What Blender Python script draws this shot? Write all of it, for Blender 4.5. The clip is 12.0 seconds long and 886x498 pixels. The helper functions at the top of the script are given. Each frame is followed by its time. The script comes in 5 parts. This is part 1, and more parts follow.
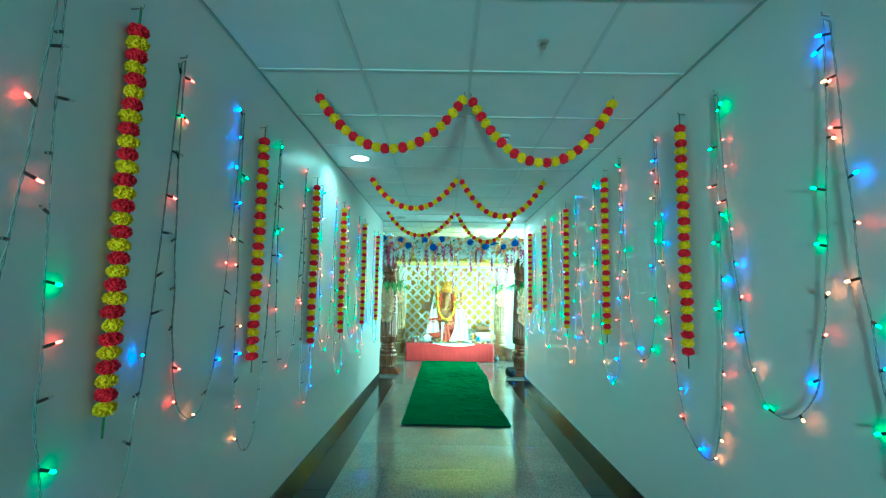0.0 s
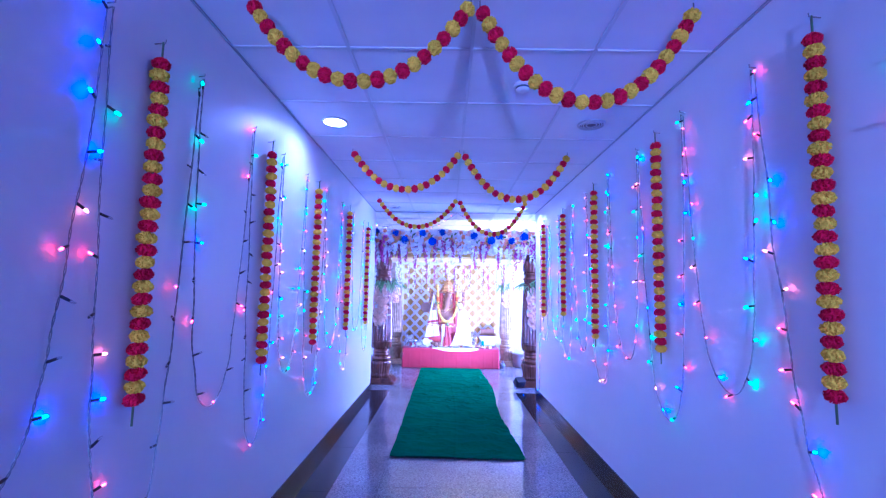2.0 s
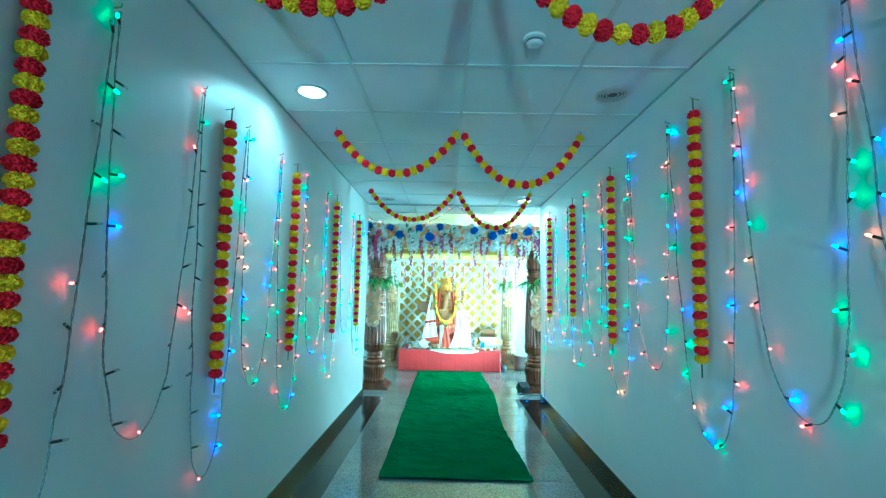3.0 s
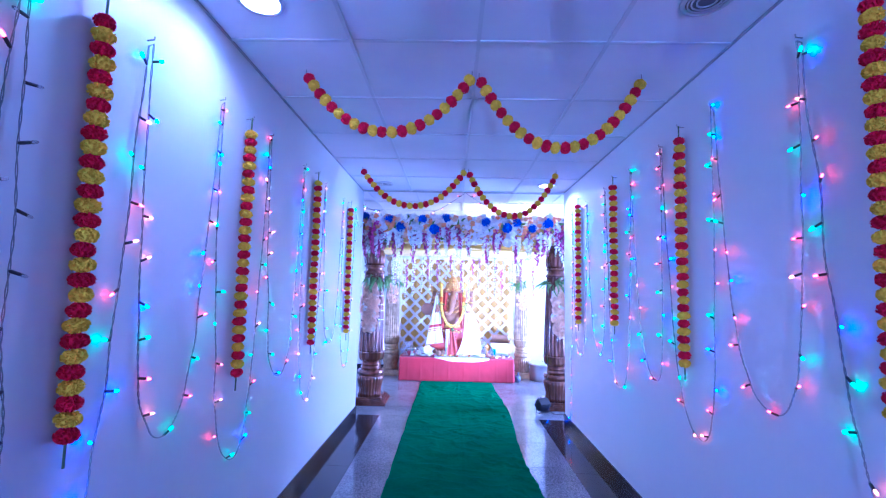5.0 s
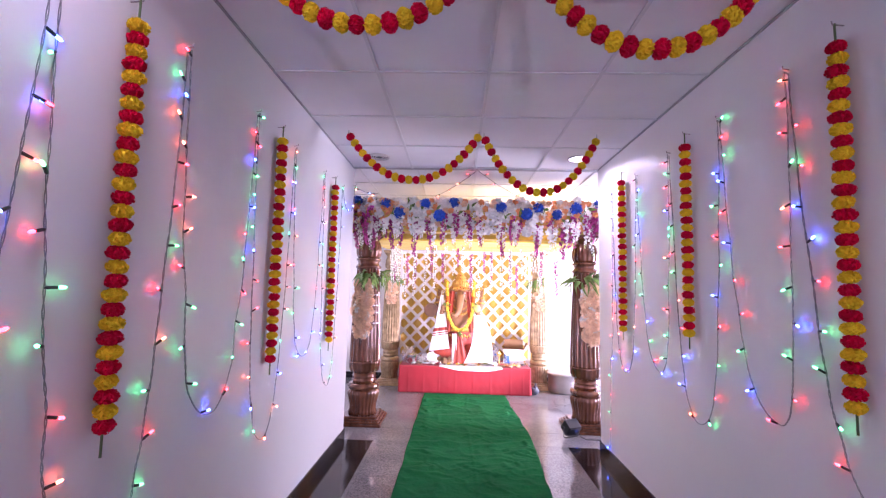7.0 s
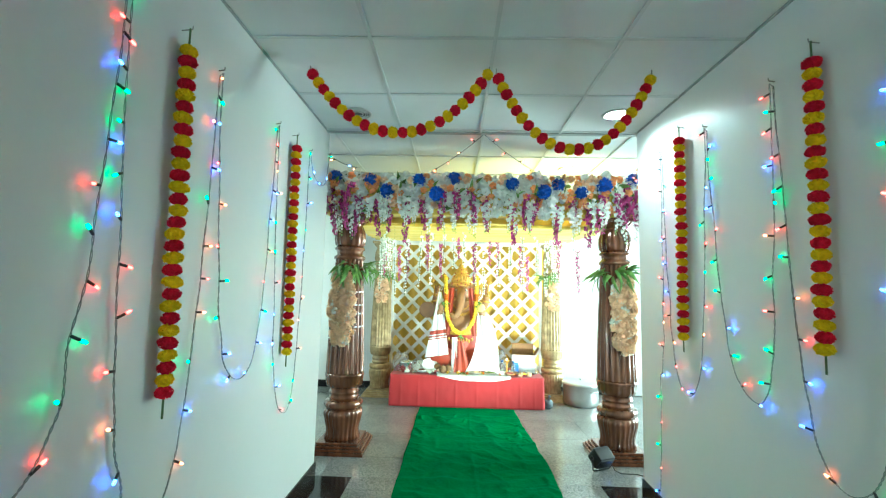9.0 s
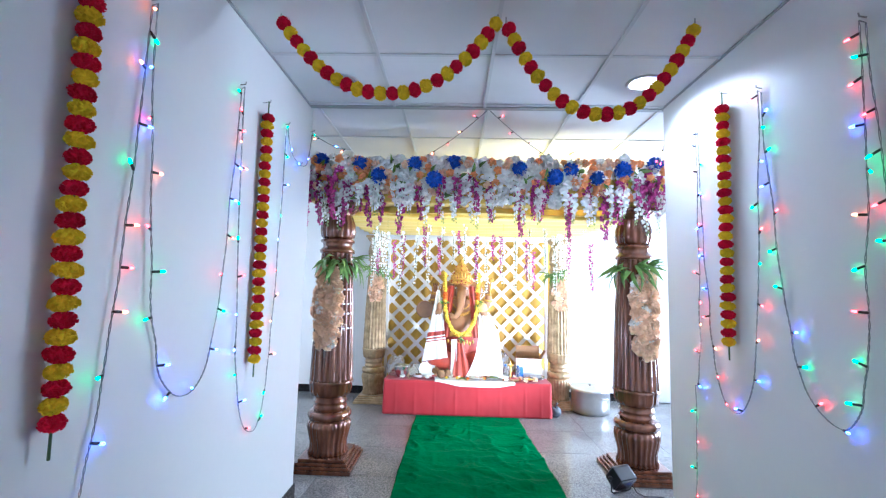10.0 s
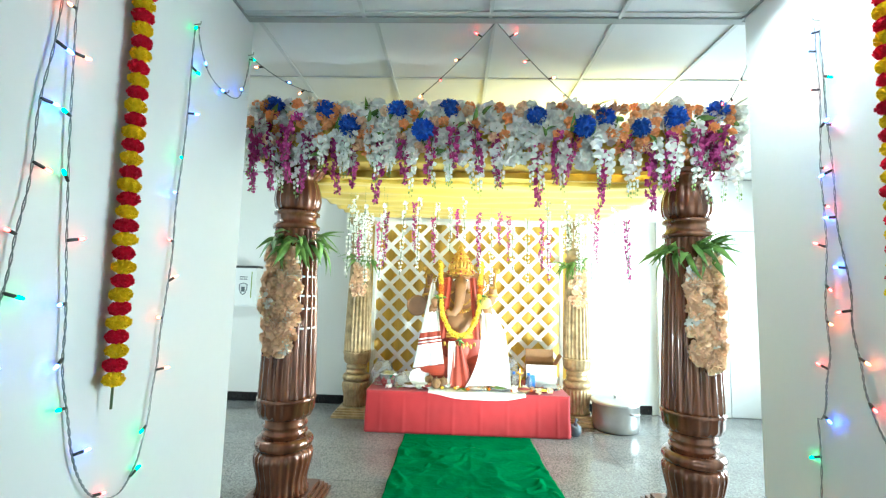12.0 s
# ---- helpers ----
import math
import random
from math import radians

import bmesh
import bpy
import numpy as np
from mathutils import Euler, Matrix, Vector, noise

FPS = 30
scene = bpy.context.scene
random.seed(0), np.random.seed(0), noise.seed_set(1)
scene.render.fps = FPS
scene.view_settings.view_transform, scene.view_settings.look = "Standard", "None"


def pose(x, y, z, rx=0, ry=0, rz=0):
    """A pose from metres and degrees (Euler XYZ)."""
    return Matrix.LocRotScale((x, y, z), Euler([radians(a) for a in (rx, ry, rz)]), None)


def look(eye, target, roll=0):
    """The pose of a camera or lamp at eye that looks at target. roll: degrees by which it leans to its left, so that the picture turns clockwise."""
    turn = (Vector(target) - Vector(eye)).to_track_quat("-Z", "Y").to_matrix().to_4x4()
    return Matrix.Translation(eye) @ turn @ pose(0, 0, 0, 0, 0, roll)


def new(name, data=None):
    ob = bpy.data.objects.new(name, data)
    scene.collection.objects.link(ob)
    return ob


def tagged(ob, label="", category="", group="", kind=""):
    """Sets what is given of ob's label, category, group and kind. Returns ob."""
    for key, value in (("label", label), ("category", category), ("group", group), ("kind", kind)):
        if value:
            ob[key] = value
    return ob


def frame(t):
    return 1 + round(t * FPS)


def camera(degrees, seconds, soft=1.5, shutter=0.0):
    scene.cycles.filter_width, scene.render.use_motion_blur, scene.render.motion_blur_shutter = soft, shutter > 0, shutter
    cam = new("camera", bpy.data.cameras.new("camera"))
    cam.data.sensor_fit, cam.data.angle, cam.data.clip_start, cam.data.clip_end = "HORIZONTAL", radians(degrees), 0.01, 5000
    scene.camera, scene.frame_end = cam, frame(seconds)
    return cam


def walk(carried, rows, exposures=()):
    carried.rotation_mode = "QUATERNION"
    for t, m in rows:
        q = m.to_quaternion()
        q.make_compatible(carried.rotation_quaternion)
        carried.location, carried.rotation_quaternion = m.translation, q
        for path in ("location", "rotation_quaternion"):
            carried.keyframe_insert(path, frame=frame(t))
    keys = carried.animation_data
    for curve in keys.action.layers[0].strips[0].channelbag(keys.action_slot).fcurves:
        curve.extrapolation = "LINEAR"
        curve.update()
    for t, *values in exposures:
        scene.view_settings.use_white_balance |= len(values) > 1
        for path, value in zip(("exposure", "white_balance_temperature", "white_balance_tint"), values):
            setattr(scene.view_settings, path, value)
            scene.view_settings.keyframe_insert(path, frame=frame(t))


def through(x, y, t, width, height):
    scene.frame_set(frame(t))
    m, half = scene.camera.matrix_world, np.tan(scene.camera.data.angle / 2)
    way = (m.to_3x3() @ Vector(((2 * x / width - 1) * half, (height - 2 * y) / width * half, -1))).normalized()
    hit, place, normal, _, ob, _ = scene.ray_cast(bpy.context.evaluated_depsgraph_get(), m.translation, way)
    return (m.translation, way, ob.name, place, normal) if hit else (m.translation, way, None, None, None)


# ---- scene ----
cam = camera(92.8, 12.0, soft=1.25)
PATH = [
    (0, (0.142, 2.026, 1.434), (0.127, 4.014, 1.654), 1.0),
    (0.5, (0.157, 2.241, 1.438), (0.15, 4.229, 1.659), 1.0),
    (1, (0.163, 2.488, 1.453), (0.147, 4.477, 1.669), 1.0),
    (1.5, (0.163, 2.701, 1.447), (0.139, 4.689, 1.66), 1.0),
    (2, (0.167, 2.919, 1.471), (0.142, 4.908, 1.682), 1.1),
    (2.5, (0.172, 3.131, 1.471), (0.154, 5.12, 1.678), 1.1),
    (3, (0.189, 3.38, 1.473), (0.166, 5.369, 1.678), 1.1),
    (5, (0.165, 4.257, 1.493), (0.115, 6.246, 1.695), 1.3),
    (5.5, (0.162, 4.488, 1.487), (0.115, 6.477, 1.686), 1.3),
    (6, (0.153, 4.705, 1.494), (0.102, 6.694, 1.692), 1.3),
    (6.5, (0.136, 4.92, 1.48), (0.074, 6.909, 1.679), 1.3),
    (7, (0.109, 5.189, 1.484), (0.041, 7.178, 1.682), 1.4),
    (9, (0.09, 6.098, 1.466), (0.028, 8.088, 1.655), 1.3),
    (9.5, (0.085, 6.317, 1.46), (0.019, 8.307, 1.648), 1.4),
    (10, (0.083, 6.526, 1.444), (0.025, 8.516, 1.632), 1.4),
    (10.5, (0.104, 6.736, 1.416), (0.04, 8.726, 1.607), 1.5),
    (11, (0.105, 6.985, 1.41), (0.042, 8.975, 1.596), 1.5),
    (11.5, (0.11, 7.19, 1.388), (0.043, 9.18, 1.575), 1.6),
    (12, (0.128, 7.404, 1.372), (0.06, 9.394, 1.556), 1.5),
]
# exposure and tint of the picture, which follow the slow colour change of the stage wash
TINTS = [
    (0, 0.2, 3950, -70),
    (0.5, 0.12, 3420, 48),
    (1, 0.12, 6600, 78),
    (1.5, 0.15, 3920, -82),
    (2, 0.1, 3680, 60),
    (2.5, 0.12, 5600, 95),
    (3, 0.22, 3600, -52),
    (3.5, 0.1, 4000, 70),
    (4, 0.1, 6800, 80),
    (4.6, 0.1, 4500, -70),
    (5, 0.1, 3650, 44),
    (5.5, 0.1, 5550, 32),
    (6, 0.1, 4250, -54),
    (6.5, 0.0, 3650, 24),
    (7, 0.0, 5800, 54),
    (7.2, 0.0, 5800, 54),
    (7.6, 0.0, 4900, -50),
    (8, 0.0, 4700, 45),
    (8.4, 0.0, 6400, 50),
    (8.8, -0.04, 5350, -28),
    (9, -0.05, 5350, -28),
    (9.5, -0.1, 5300, -28),
    (10, -0.1, 4900, 12),
    (10.5, -0.14, 4800, 38),
    (11, -0.1, 4900, 26),
    (11.5, -0.08, 5250, -4),
    (12, -0.03, 5550, -12),
]
walk(cam, [(t, look(eye, target, roll)) for t, eye, target, roll in PATH], TINTS)

# ---- plan, in metres ----
XL, XR, CZ = -0.985, 1.515, 2.74          # corridor walls and ceiling
YB, YE, YQ, YR = -4.6, 9.5, 9.41, 12.42    # corridor back end, its mouth at the left and the right wall, far wall of the shrine room
RL, RR = -3.4, 4.3                        # shrine room side walls
PITCH_X, PITCH_Y = 0.64, 0.628            # ceiling grid
TAU = 2 * math.pi

# ---- world and lights ----
world = bpy.data.worlds.new("world")
scene.world = world
world.use_nodes = True
world.node_tree.nodes["Background"].inputs[0].default_value = (0.75, 0.85, 1.0, 1)
world.node_tree.nodes["Background"].inputs[1].default_value = 0.3


def lamp(name, kind, power, matrix, color=(1, 1, 1), size=0.1, size_y=0.0, cone=0.0, blend=0.5):
    data = bpy.data.lights.new(name, kind)
    data.energy, data.color = power, color
    if kind == "AREA":
        data.shape = "RECTANGLE" if size_y else "DISK"
        data.size = size
        if size_y:
            data.size_y = size_y
        if cone:
            data.spread = radians(cone)
    else:
        data.shadow_soft_size = size
    if kind == "SPOT":
        data.spot_size, data.spot_blend = radians(cone), blend
    ob = new(name, data)
    ob.matrix_world = matrix
    return ob


# the last one, at x -2.6, is an unseen downlight added to fill the room
LIT = [(-0.70, 5.96), (1.22, 9.05), (1.24, 10.43), (-2.6, 10.43)]
for (x, y), watts in zip(LIT, (4.2, 11, 30, 22)):
    lamp("downlight_lamp", "AREA", watts, pose(x, y, CZ - 0.012), (0.97, 0.98, 1.0), 0.15, cone=150)
# daylight through the tall window in the right wall of the shrine room
lamp("window_light", "AREA", 190, pose(RR - 0.02, 11.2, 1.35, 0, 90, 0), (0.96, 0.98, 1.0), 2.0, 1.7, cone=105)
# stage wash at the near end of the corridor, and the floor flood aimed at the shrine
lamp("wash_light", "SPOT", 1350, look((-0.6, -4.2, 0.5), (0.55, 8.5, 2.0)), (0.93, 0.97, 1.0), 0.3, cone=36, blend=1.0)
lamp("flood_light", "SPOT", 450, look((1.28, 9.93, 0.22), (-0.25, 12.0, 1.95)), (1.0, 0.97, 0.92), 0.05, cone=104, blend=0.9)


# ---- materials ----
def material(name, color, rough=0.6, metal=0.0, scale=8.0, vary=0.12, fine=0.0, bump=0.0, bump_scale=60.0, second=None,
             coat=0.0, rand=0.0, sheen=0.0, through=0.0, stretch=(1, 1, 1), spec=0.5, deep=0.004, chips=0.0):
    m = bpy.data.materials.new(name)
    m.use_nodes = True
    nt = m.node_tree
    n, l = nt.nodes, nt.links
    bsdf = n["Principled BSDF"]
    tc = n.new("ShaderNodeTexCoord")
    mp = n.new("ShaderNodeMapping")
    mp.inputs["Scale"].default_value = stretch
    l.new(tc.outputs["Object"], mp.inputs[0])
    no = n.new("ShaderNodeTexNoise")
    no.inputs["Scale"].default_value, no.inputs["Detail"].default_value = scale, 5
    l.new(mp.outputs[0], no.inputs["Vector"])
    ramp = n.new("ShaderNodeValToRGB")
    ramp.color_ramp.elements[0].position, ramp.color_ramp.elements[1].position = 0.3, 0.72
    dark = [max(0, c * (1 - vary)) for c in color]
    lite = [min(1, c * (1 + vary)) for c in (second or color)]
    ramp.color_ramp.elements[0].color, ramp.color_ramp.elements[1].color = (*dark, 1), (*lite, 1)
    l.new(no.outputs["Fac"], ramp.inputs[0])
    out = ramp.outputs[0]
    if fine:
        n2 = n.new("ShaderNodeTexNoise")
        n2.inputs["Scale"].default_value, n2.inputs["Detail"].default_value = bump_scale * 2.5, 2
        l.new(mp.outputs[0], n2.inputs["Vector"])
        mx = n.new("ShaderNodeMix")
        mx.data_type, mx.blend_type = "RGBA", "OVERLAY"
        mx.inputs[0].default_value = fine
        l.new(out, mx.inputs[6]), l.new(n2.outputs["Fac"], mx.inputs[7])
        out = mx.outputs[2]
    if chips:                              # terrazzo chips of two greys
        vo = n.new("ShaderNodeTexVoronoi")
        vo.inputs["Scale"].default_value = 130
        l.new(mp.outputs[0], vo.inputs["Vector"])
        mc = n.new("ShaderNodeMix")
        mc.data_type, mc.blend_type = "RGBA", "SOFT_LIGHT"
        mc.inputs[0].default_value = chips
        bw = n.new("ShaderNodeRGBToBW")
        l.new(vo.outputs["Color"], bw.inputs[0]), l.new(out, mc.inputs[6]), l.new(bw.outputs[0], mc.inputs[7])
        out = mc.outputs[2]
    if rand:
        oi = n.new("ShaderNodeObjectInfo")
        hs = n.new("ShaderNodeHueSaturation")
        mr = n.new("ShaderNodeMapRange")
        mr.inputs[3].default_value, mr.inputs[4].default_value = 1 - rand, 1 + rand
        l.new(oi.outputs["Random"], mr.inputs[0]), l.new(mr.outputs[0], hs.inputs["Value"]), l.new(out, hs.inputs["Color"])
        out = hs.outputs[0]
    l.new(out, bsdf.inputs["Base Color"])
    rr = n.new("ShaderNodeMapRange")
    rr.inputs[3].default_value, rr.inputs[4].default_value = max(0.02, rough - 0.07), min(1, rough + 0.09)
    l.new(no.outputs["Fac"], rr.inputs[0]), l.new(rr.outputs[0], bsdf.inputs["Roughness"])
    bsdf.inputs["Metallic"].default_value = metal
    bsdf.inputs["Specular IOR Level"].default_value = spec
    bsdf.inputs["Coat Weight"].default_value = coat
    bsdf.inputs["Sheen Weight"].default_value = sheen
    if through:
        bsdf.inputs["Subsurface Weight"].default_value = through
        bsdf.inputs["Subsurface Radius"].default_value = (0.01, 0.01, 0.01)
    if bump:
        n3 = n.new("ShaderNodeTexNoise")
        n3.inputs["Scale"].default_value, n3.inputs["Detail"].default_value = bump_scale, 4
        l.new(mp.outputs[0], n3.inputs["Vector"])
        b = n.new("ShaderNodeBump")
        b.inputs["Strength"].default_value, b.inputs["Distance"].default_value = bump, deep
        l.new(n3.outputs["Fac"], b.inputs["Height"]), l.new(b.outputs[0], bsdf.inputs["Normal"])
    return m


def glowing(name, color, strength):
    m = bpy.data.materials.new(name)
    m.use_nodes = True
    b = m.node_tree.nodes["Principled BSDF"]
    b.inputs["Base Color"].default_value = (*[0.3 + 0.6 * c for c in color], 1)
    b.inputs["Emission Color"].default_value = (*color, 1)
    b.inputs["Emission Strength"].default_value = strength
    return m


def clear(name, color, rough, ior=1.45):
    m = bpy.data.materials.new(name)
    m.use_nodes = True
    b = m.node_tree.nodes["Principled BSDF"]
    b.inputs["Base Color"].default_value = (*color, 1)
    b.inputs["Roughness"].default_value = rough
    b.inputs["IOR"].default_value = ior
    b.inputs["Transmission Weight"].default_value = 0.92
    return m


WALL = material("white_wall_paint", (0.80, 0.81, 0.80), 0.38, scale=0.9, vary=0.035, fine=0.05, bump=0.10, bump_scale=14)
TILE_C = material("ceiling_tile", (0.74, 0.75, 0.75), 0.8, scale=3, vary=0.04, fine=0.08, bump=0.12, bump_scale=90)
TBAR = material("ceiling_grid_bar", (0.62, 0.64, 0.64), 0.4, scale=5, vary=0.06)
# edge angle in a darker grey that paints in the tile edge's shadow
TRIM_SHADE = material("edge_angle_with_gap_shade", (0.38, 0.40, 0.40), 0.5, scale=5, vary=0.08)
BLACK_STONE = material("black_granite", (0.012, 0.011, 0.012), 0.10, scale=60, vary=0.5, bump_scale=120, spec=0.35)
FLOOR_T = material("grey_polished_tile", (0.20, 0.20, 0.198), 0.10, scale=2.2, vary=0.12, fine=0.4, bump_scale=110, rand=0.06, chips=0.72)
GROUT = material("tile_joint", (0.16, 0.16, 0.155), 0.7, scale=30)
CARPET = material("green_cloth", (0.002, 0.118, 0.034), 0.9, scale=4, vary=0.14, fine=0.2, bump=0.5, bump_scale=24, spec=0.08, deep=0.013)
RED_PUFF = material("red_pompom", (0.66, 0.008, 0.045), 0.85, scale=40, vary=0.2, rand=0.10, spec=0.15)
YEL_PUFF = material("yellow_pompom", (0.86, 0.62, 0.010), 0.85, scale=40, vary=0.12, rand=0.08, spec=0.15)
THREAD = material("green_thread", (0.10, 0.16, 0.06), 0.7)
NAIL = material("steel_nail", (0.35, 0.34, 0.32), 0.35, metal=0.9)
CORD = material("green_grey_cord", (0.25, 0.28, 0.28), 0.5, scale=30)
SOCKET = material("black_socket", (0.02, 0.022, 0.022), 0.4)
LED_OFF = clear("unlit_bulb_lens", (0.8, 0.82, 0.85), 0.2)
LED = {"red": glowing("red_led", (1.0, 0.03, 0.03), 24), "green": glowing("green_led", (0.02, 1.0, 0.22), 18),
       "blue": glowing("blue_led", (0.06, 0.16, 1.0), 45), "amber": glowing("amber_led", (1.0, 0.16, 0.06), 26)}
# lighter brown streaks, stretched upright, paint in the gloss highlights of the pillars
BRONZE = material("dark_bronze_with_highlights", (0.105, 0.033, 0.014), 0.22, metal=0.35, scale=11, vary=0.35, second=(0.19, 0.068, 0.029), bump=0.10, coat=0.6, stretch=(1.6, 1.6, 0.22))
GOLDEN = material("old_gold_paint", (0.36, 0.26, 0.13), 0.36, metal=0.3, scale=14, vary=0.25, second=(0.48, 0.36, 0.20), bump=0.1)
YEL_CLOTH = material("yellow_satin", (0.72, 0.52, 0.07), 0.5, scale=5, vary=0.10, bump=0.08, sheen=0.2, stretch=(1, 5, 5))
BACK_CLOTH = material("golden_backdrop", (0.66, 0.42, 0.06), 0.55, scale=3, vary=0.18, bump=0.1, stretch=(6, 1, 0.4))
LATTICE = material("white_lattice", (0.82, 0.81, 0.77), 0.5, scale=12, vary=0.05)
RED_CLOTH = material("red_cotton", (0.36, 0.016, 0.022), 0.8, scale=3, vary=0.14, fine=0.15, bump=0.15, bump_scale=150, sheen=0.15)
WHITE_CLOTH = material("white_cotton", (0.80, 0.79, 0.77), 0.85, scale=6, vary=0.05, bump=0.15, bump_scale=120, sheen=0.1)
ORANGE_SILK = material("orange_red_silk", (0.38, 0.045, 0.018), 0.5, scale=10, vary=0.25, sheen=0.2)
SKIN = material("painted_clay", (0.36, 0.185, 0.085), 0.4, scale=7, vary=0.18, bump=0.08)
GILT = material("gilt_crown", (0.62, 0.36, 0.07), 0.32, metal=0.45, scale=40, vary=0.35, bump=0.35, bump_scale=50)
GARLAND_Y = material("marigold_yellow", (0.80, 0.56, 0.04), 0.8, scale=60, vary=0.25, rand=0.12)
GARLAND_O = material("marigold_orange", (0.70, 0.17, 0.008), 0.8, scale=60, vary=0.25, rand=0.12)
PETAL_W = material("white_petals", (0.93, 0.93, 0.87), 0.6, scale=25, vary=0.03, through=0.3, rand=0.06)
PETAL_B = material("blue_petals", (0.035, 0.13, 0.58), 0.65, scale=40, vary=0.3, rand=0.15)
PETAL_O = material("peach_petals", (0.98, 0.66, 0.44), 0.6, scale=30, vary=0.12, through=0.25, rand=0.12)
PETAL_P = material("magenta_petals", (0.36, 0.016, 0.15), 0.6, scale=40, vary=0.3, second=(0.56, 0.08, 0.32), rand=0.18)
ROSE_O = material("orange_rose_petals", (0.92, 0.42, 0.17), 0.6, scale=30, vary=0.15, rand=0.1)
LEAF = material("green_leaves", (0.08, 0.20, 0.03), 0.45, scale=14, vary=0.3, second=(0.22, 0.36, 0.08), rand=0.2)
BUD = material("pale_green_buds", (0.30, 0.42, 0.12), 0.6, scale=30, vary=0.2)
STEM = material("green_stems", (0.08, 0.17, 0.04), 0.6)
ALU = material("dull_aluminium", (0.60, 0.60, 0.60), 0.3, metal=0.85, scale=9, vary=0.1, bump=0.12, bump_scale=18)
STEEL = material("polished_steel", (0.66, 0.66, 0.66), 0.18, metal=0.95, scale=8, vary=0.06)
BLACK_PL = material("black_plastic", (0.013, 0.013, 0.015), 0.35, scale=20, vary=0.2)
CARD = material("brown_cardboard", (0.32, 0.18, 0.09), 0.85, scale=12, vary=0.12, fine=0.1)
WHITE_PL = material("white_enamel", (0.76, 0.78, 0.78), 0.35, scale=5, vary=0.04)
GREY_INK = material("grey_print", (0.10, 0.12, 0.14), 0.6)
FILM = clear("clear_plastic_film", (0.95, 0.96, 0.97), 0.12, 1.15)
BLUE_PL = material("blue_plastic", (0.03, 0.12, 0.40), 0.4)
FRUIT = material("coconut_husk", (0.20, 0.11, 0.05), 0.9, scale=40, vary=0.3, bump=0.5, bump_scale=80)
SWEET = material("pale_yellow_sweet", (0.62, 0.52, 0.16), 0.7, scale=50, vary=0.15, bump=0.3)
BANANA = material("green_fruit", (0.20, 0.30, 0.04), 0.5, scale=20, vary=0.2)
LAMP_ON = glowing("lit_diffuser", (1.0, 0.98, 0.94), 14)
GLASS_OFF = material("unlit_diffuser", (0.07, 0.075, 0.08), 0.35, scale=30, vary=0.2)
CHROME = material("brushed_rim", (0.6, 0.6, 0.6), 0.3, metal=0.8)
PANE = clear("window_glass", (0.95, 0.98, 0.98), 0.02)


# ---- mesh tools ----
def part(name, bm, mats, parent=None, label="", m=None, smooth=False):
    """Links a bmesh as one mesh object, under a thing or a part."""
    me = bpy.data.meshes.new(name)
    bm.to_mesh(me)
    bm.free()
    for x in mats if isinstance(mats, (list, tuple)) else [mats]:
        me.materials.append(x)
    if smooth:
        me.shade_smooth()
    return place(name, me, parent, label, m)


def place(name, me, parent=None, label="", m=None):
    ob = new(name, me)
    ob.parent = parent
    if m is not None:
        ob.matrix_local = m
    if label:
        ob["label"] = label
    return ob


def mesh_of(name, bm, mats, smooth=False):
    me = bpy.data.meshes.new(name)
    bm.to_mesh(me)
    bm.free()
    for x in mats if isinstance(mats, (list, tuple)) else [mats]:
        me.materials.append(x)
    if smooth:
        me.shade_smooth()
    return me


def thing(name, x, y, z, label, category, group="", rz=0):
    ob = new(name)
    ob.matrix_local = pose(x, y, z, 0, 0, rz)
    ob.empty_display_size = 0.05
    return tagged(ob, label, category, group)


def box(bm, x0, y0, z0, x1, y1, z1, bevel=0.0, mat=0, m=None):
    mm = Matrix.Translation(((x0 + x1) / 2, (y0 + y1) / 2, (z0 + z1) / 2)) @ Matrix.Diagonal((x1 - x0, y1 - y0, z1 - z0, 1))
    vs = bmesh.ops.create_cube(bm, size=1, matrix=(m @ mm) if m is not None else mm)["verts"]
    fs = {f for v in vs for f in v.link_faces}
    for f in fs:
        f.material_index = mat
    if bevel:
        es = list({e for v in vs for e in v.link_edges})
        r = bmesh.ops.bevel(bm, geom=es, offset=bevel, segments=2, affect="EDGES", profile=0.7)
        for f in r["faces"]:
            f.material_index = mat
    return bm


def ball(bm, c, r, u=12, v=8, mat=0, m=None):
    """An ellipsoid; r is a number or three radii."""
    rr = r if isinstance(r, (tuple, list)) else (r, r, r)
    mm = Matrix.Translation(c) @ (m if m is not None else Matrix()) @ Matrix.Diagonal((*rr, 1))
    vs = bmesh.ops.create_uvsphere(bm, u_segments=u, v_segments=v, radius=1, matrix=mm)["verts"]
    for f in {f for q in vs for f in q.link_faces}:
        f.material_index = mat
        f.smooth = True
    return vs


def tube(bm, pts, rad, sides=6, mat=0, ends=True):
    """A tube along points; rad is a number or one for each point."""
    pts = [Vector(p) for p in pts]
    rings, n = [], len(pts)
    side = None
    for i, p in enumerate(pts):
        d = (pts[min(i + 1, n - 1)] - pts[max(i - 1, 0)]).normalized()
        if side is None:
            side = d.orthogonal().normalized()
        side = (side - d * side.dot(d)).normalized()
        up = d.cross(side)
        r = rad[i] if isinstance(rad, (list, tuple)) else rad
        rings.append([bm.verts.new(p + r * (math.cos(TAU * k / sides) * side + math.sin(TAU * k / sides) * up)) for k in range(sides)])
    for a, b in zip(rings, rings[1:]):
        for k in range(sides):
            f = bm.faces.new((a[k], a[(k + 1) % sides], b[(k + 1) % sides], b[k]))
            f.material_index, f.smooth = mat, True
    if ends:
        for q in (rings[0][::-1], rings[-1]):
            f = bm.faces.new(q)
            f.material_index = mat
    return bm


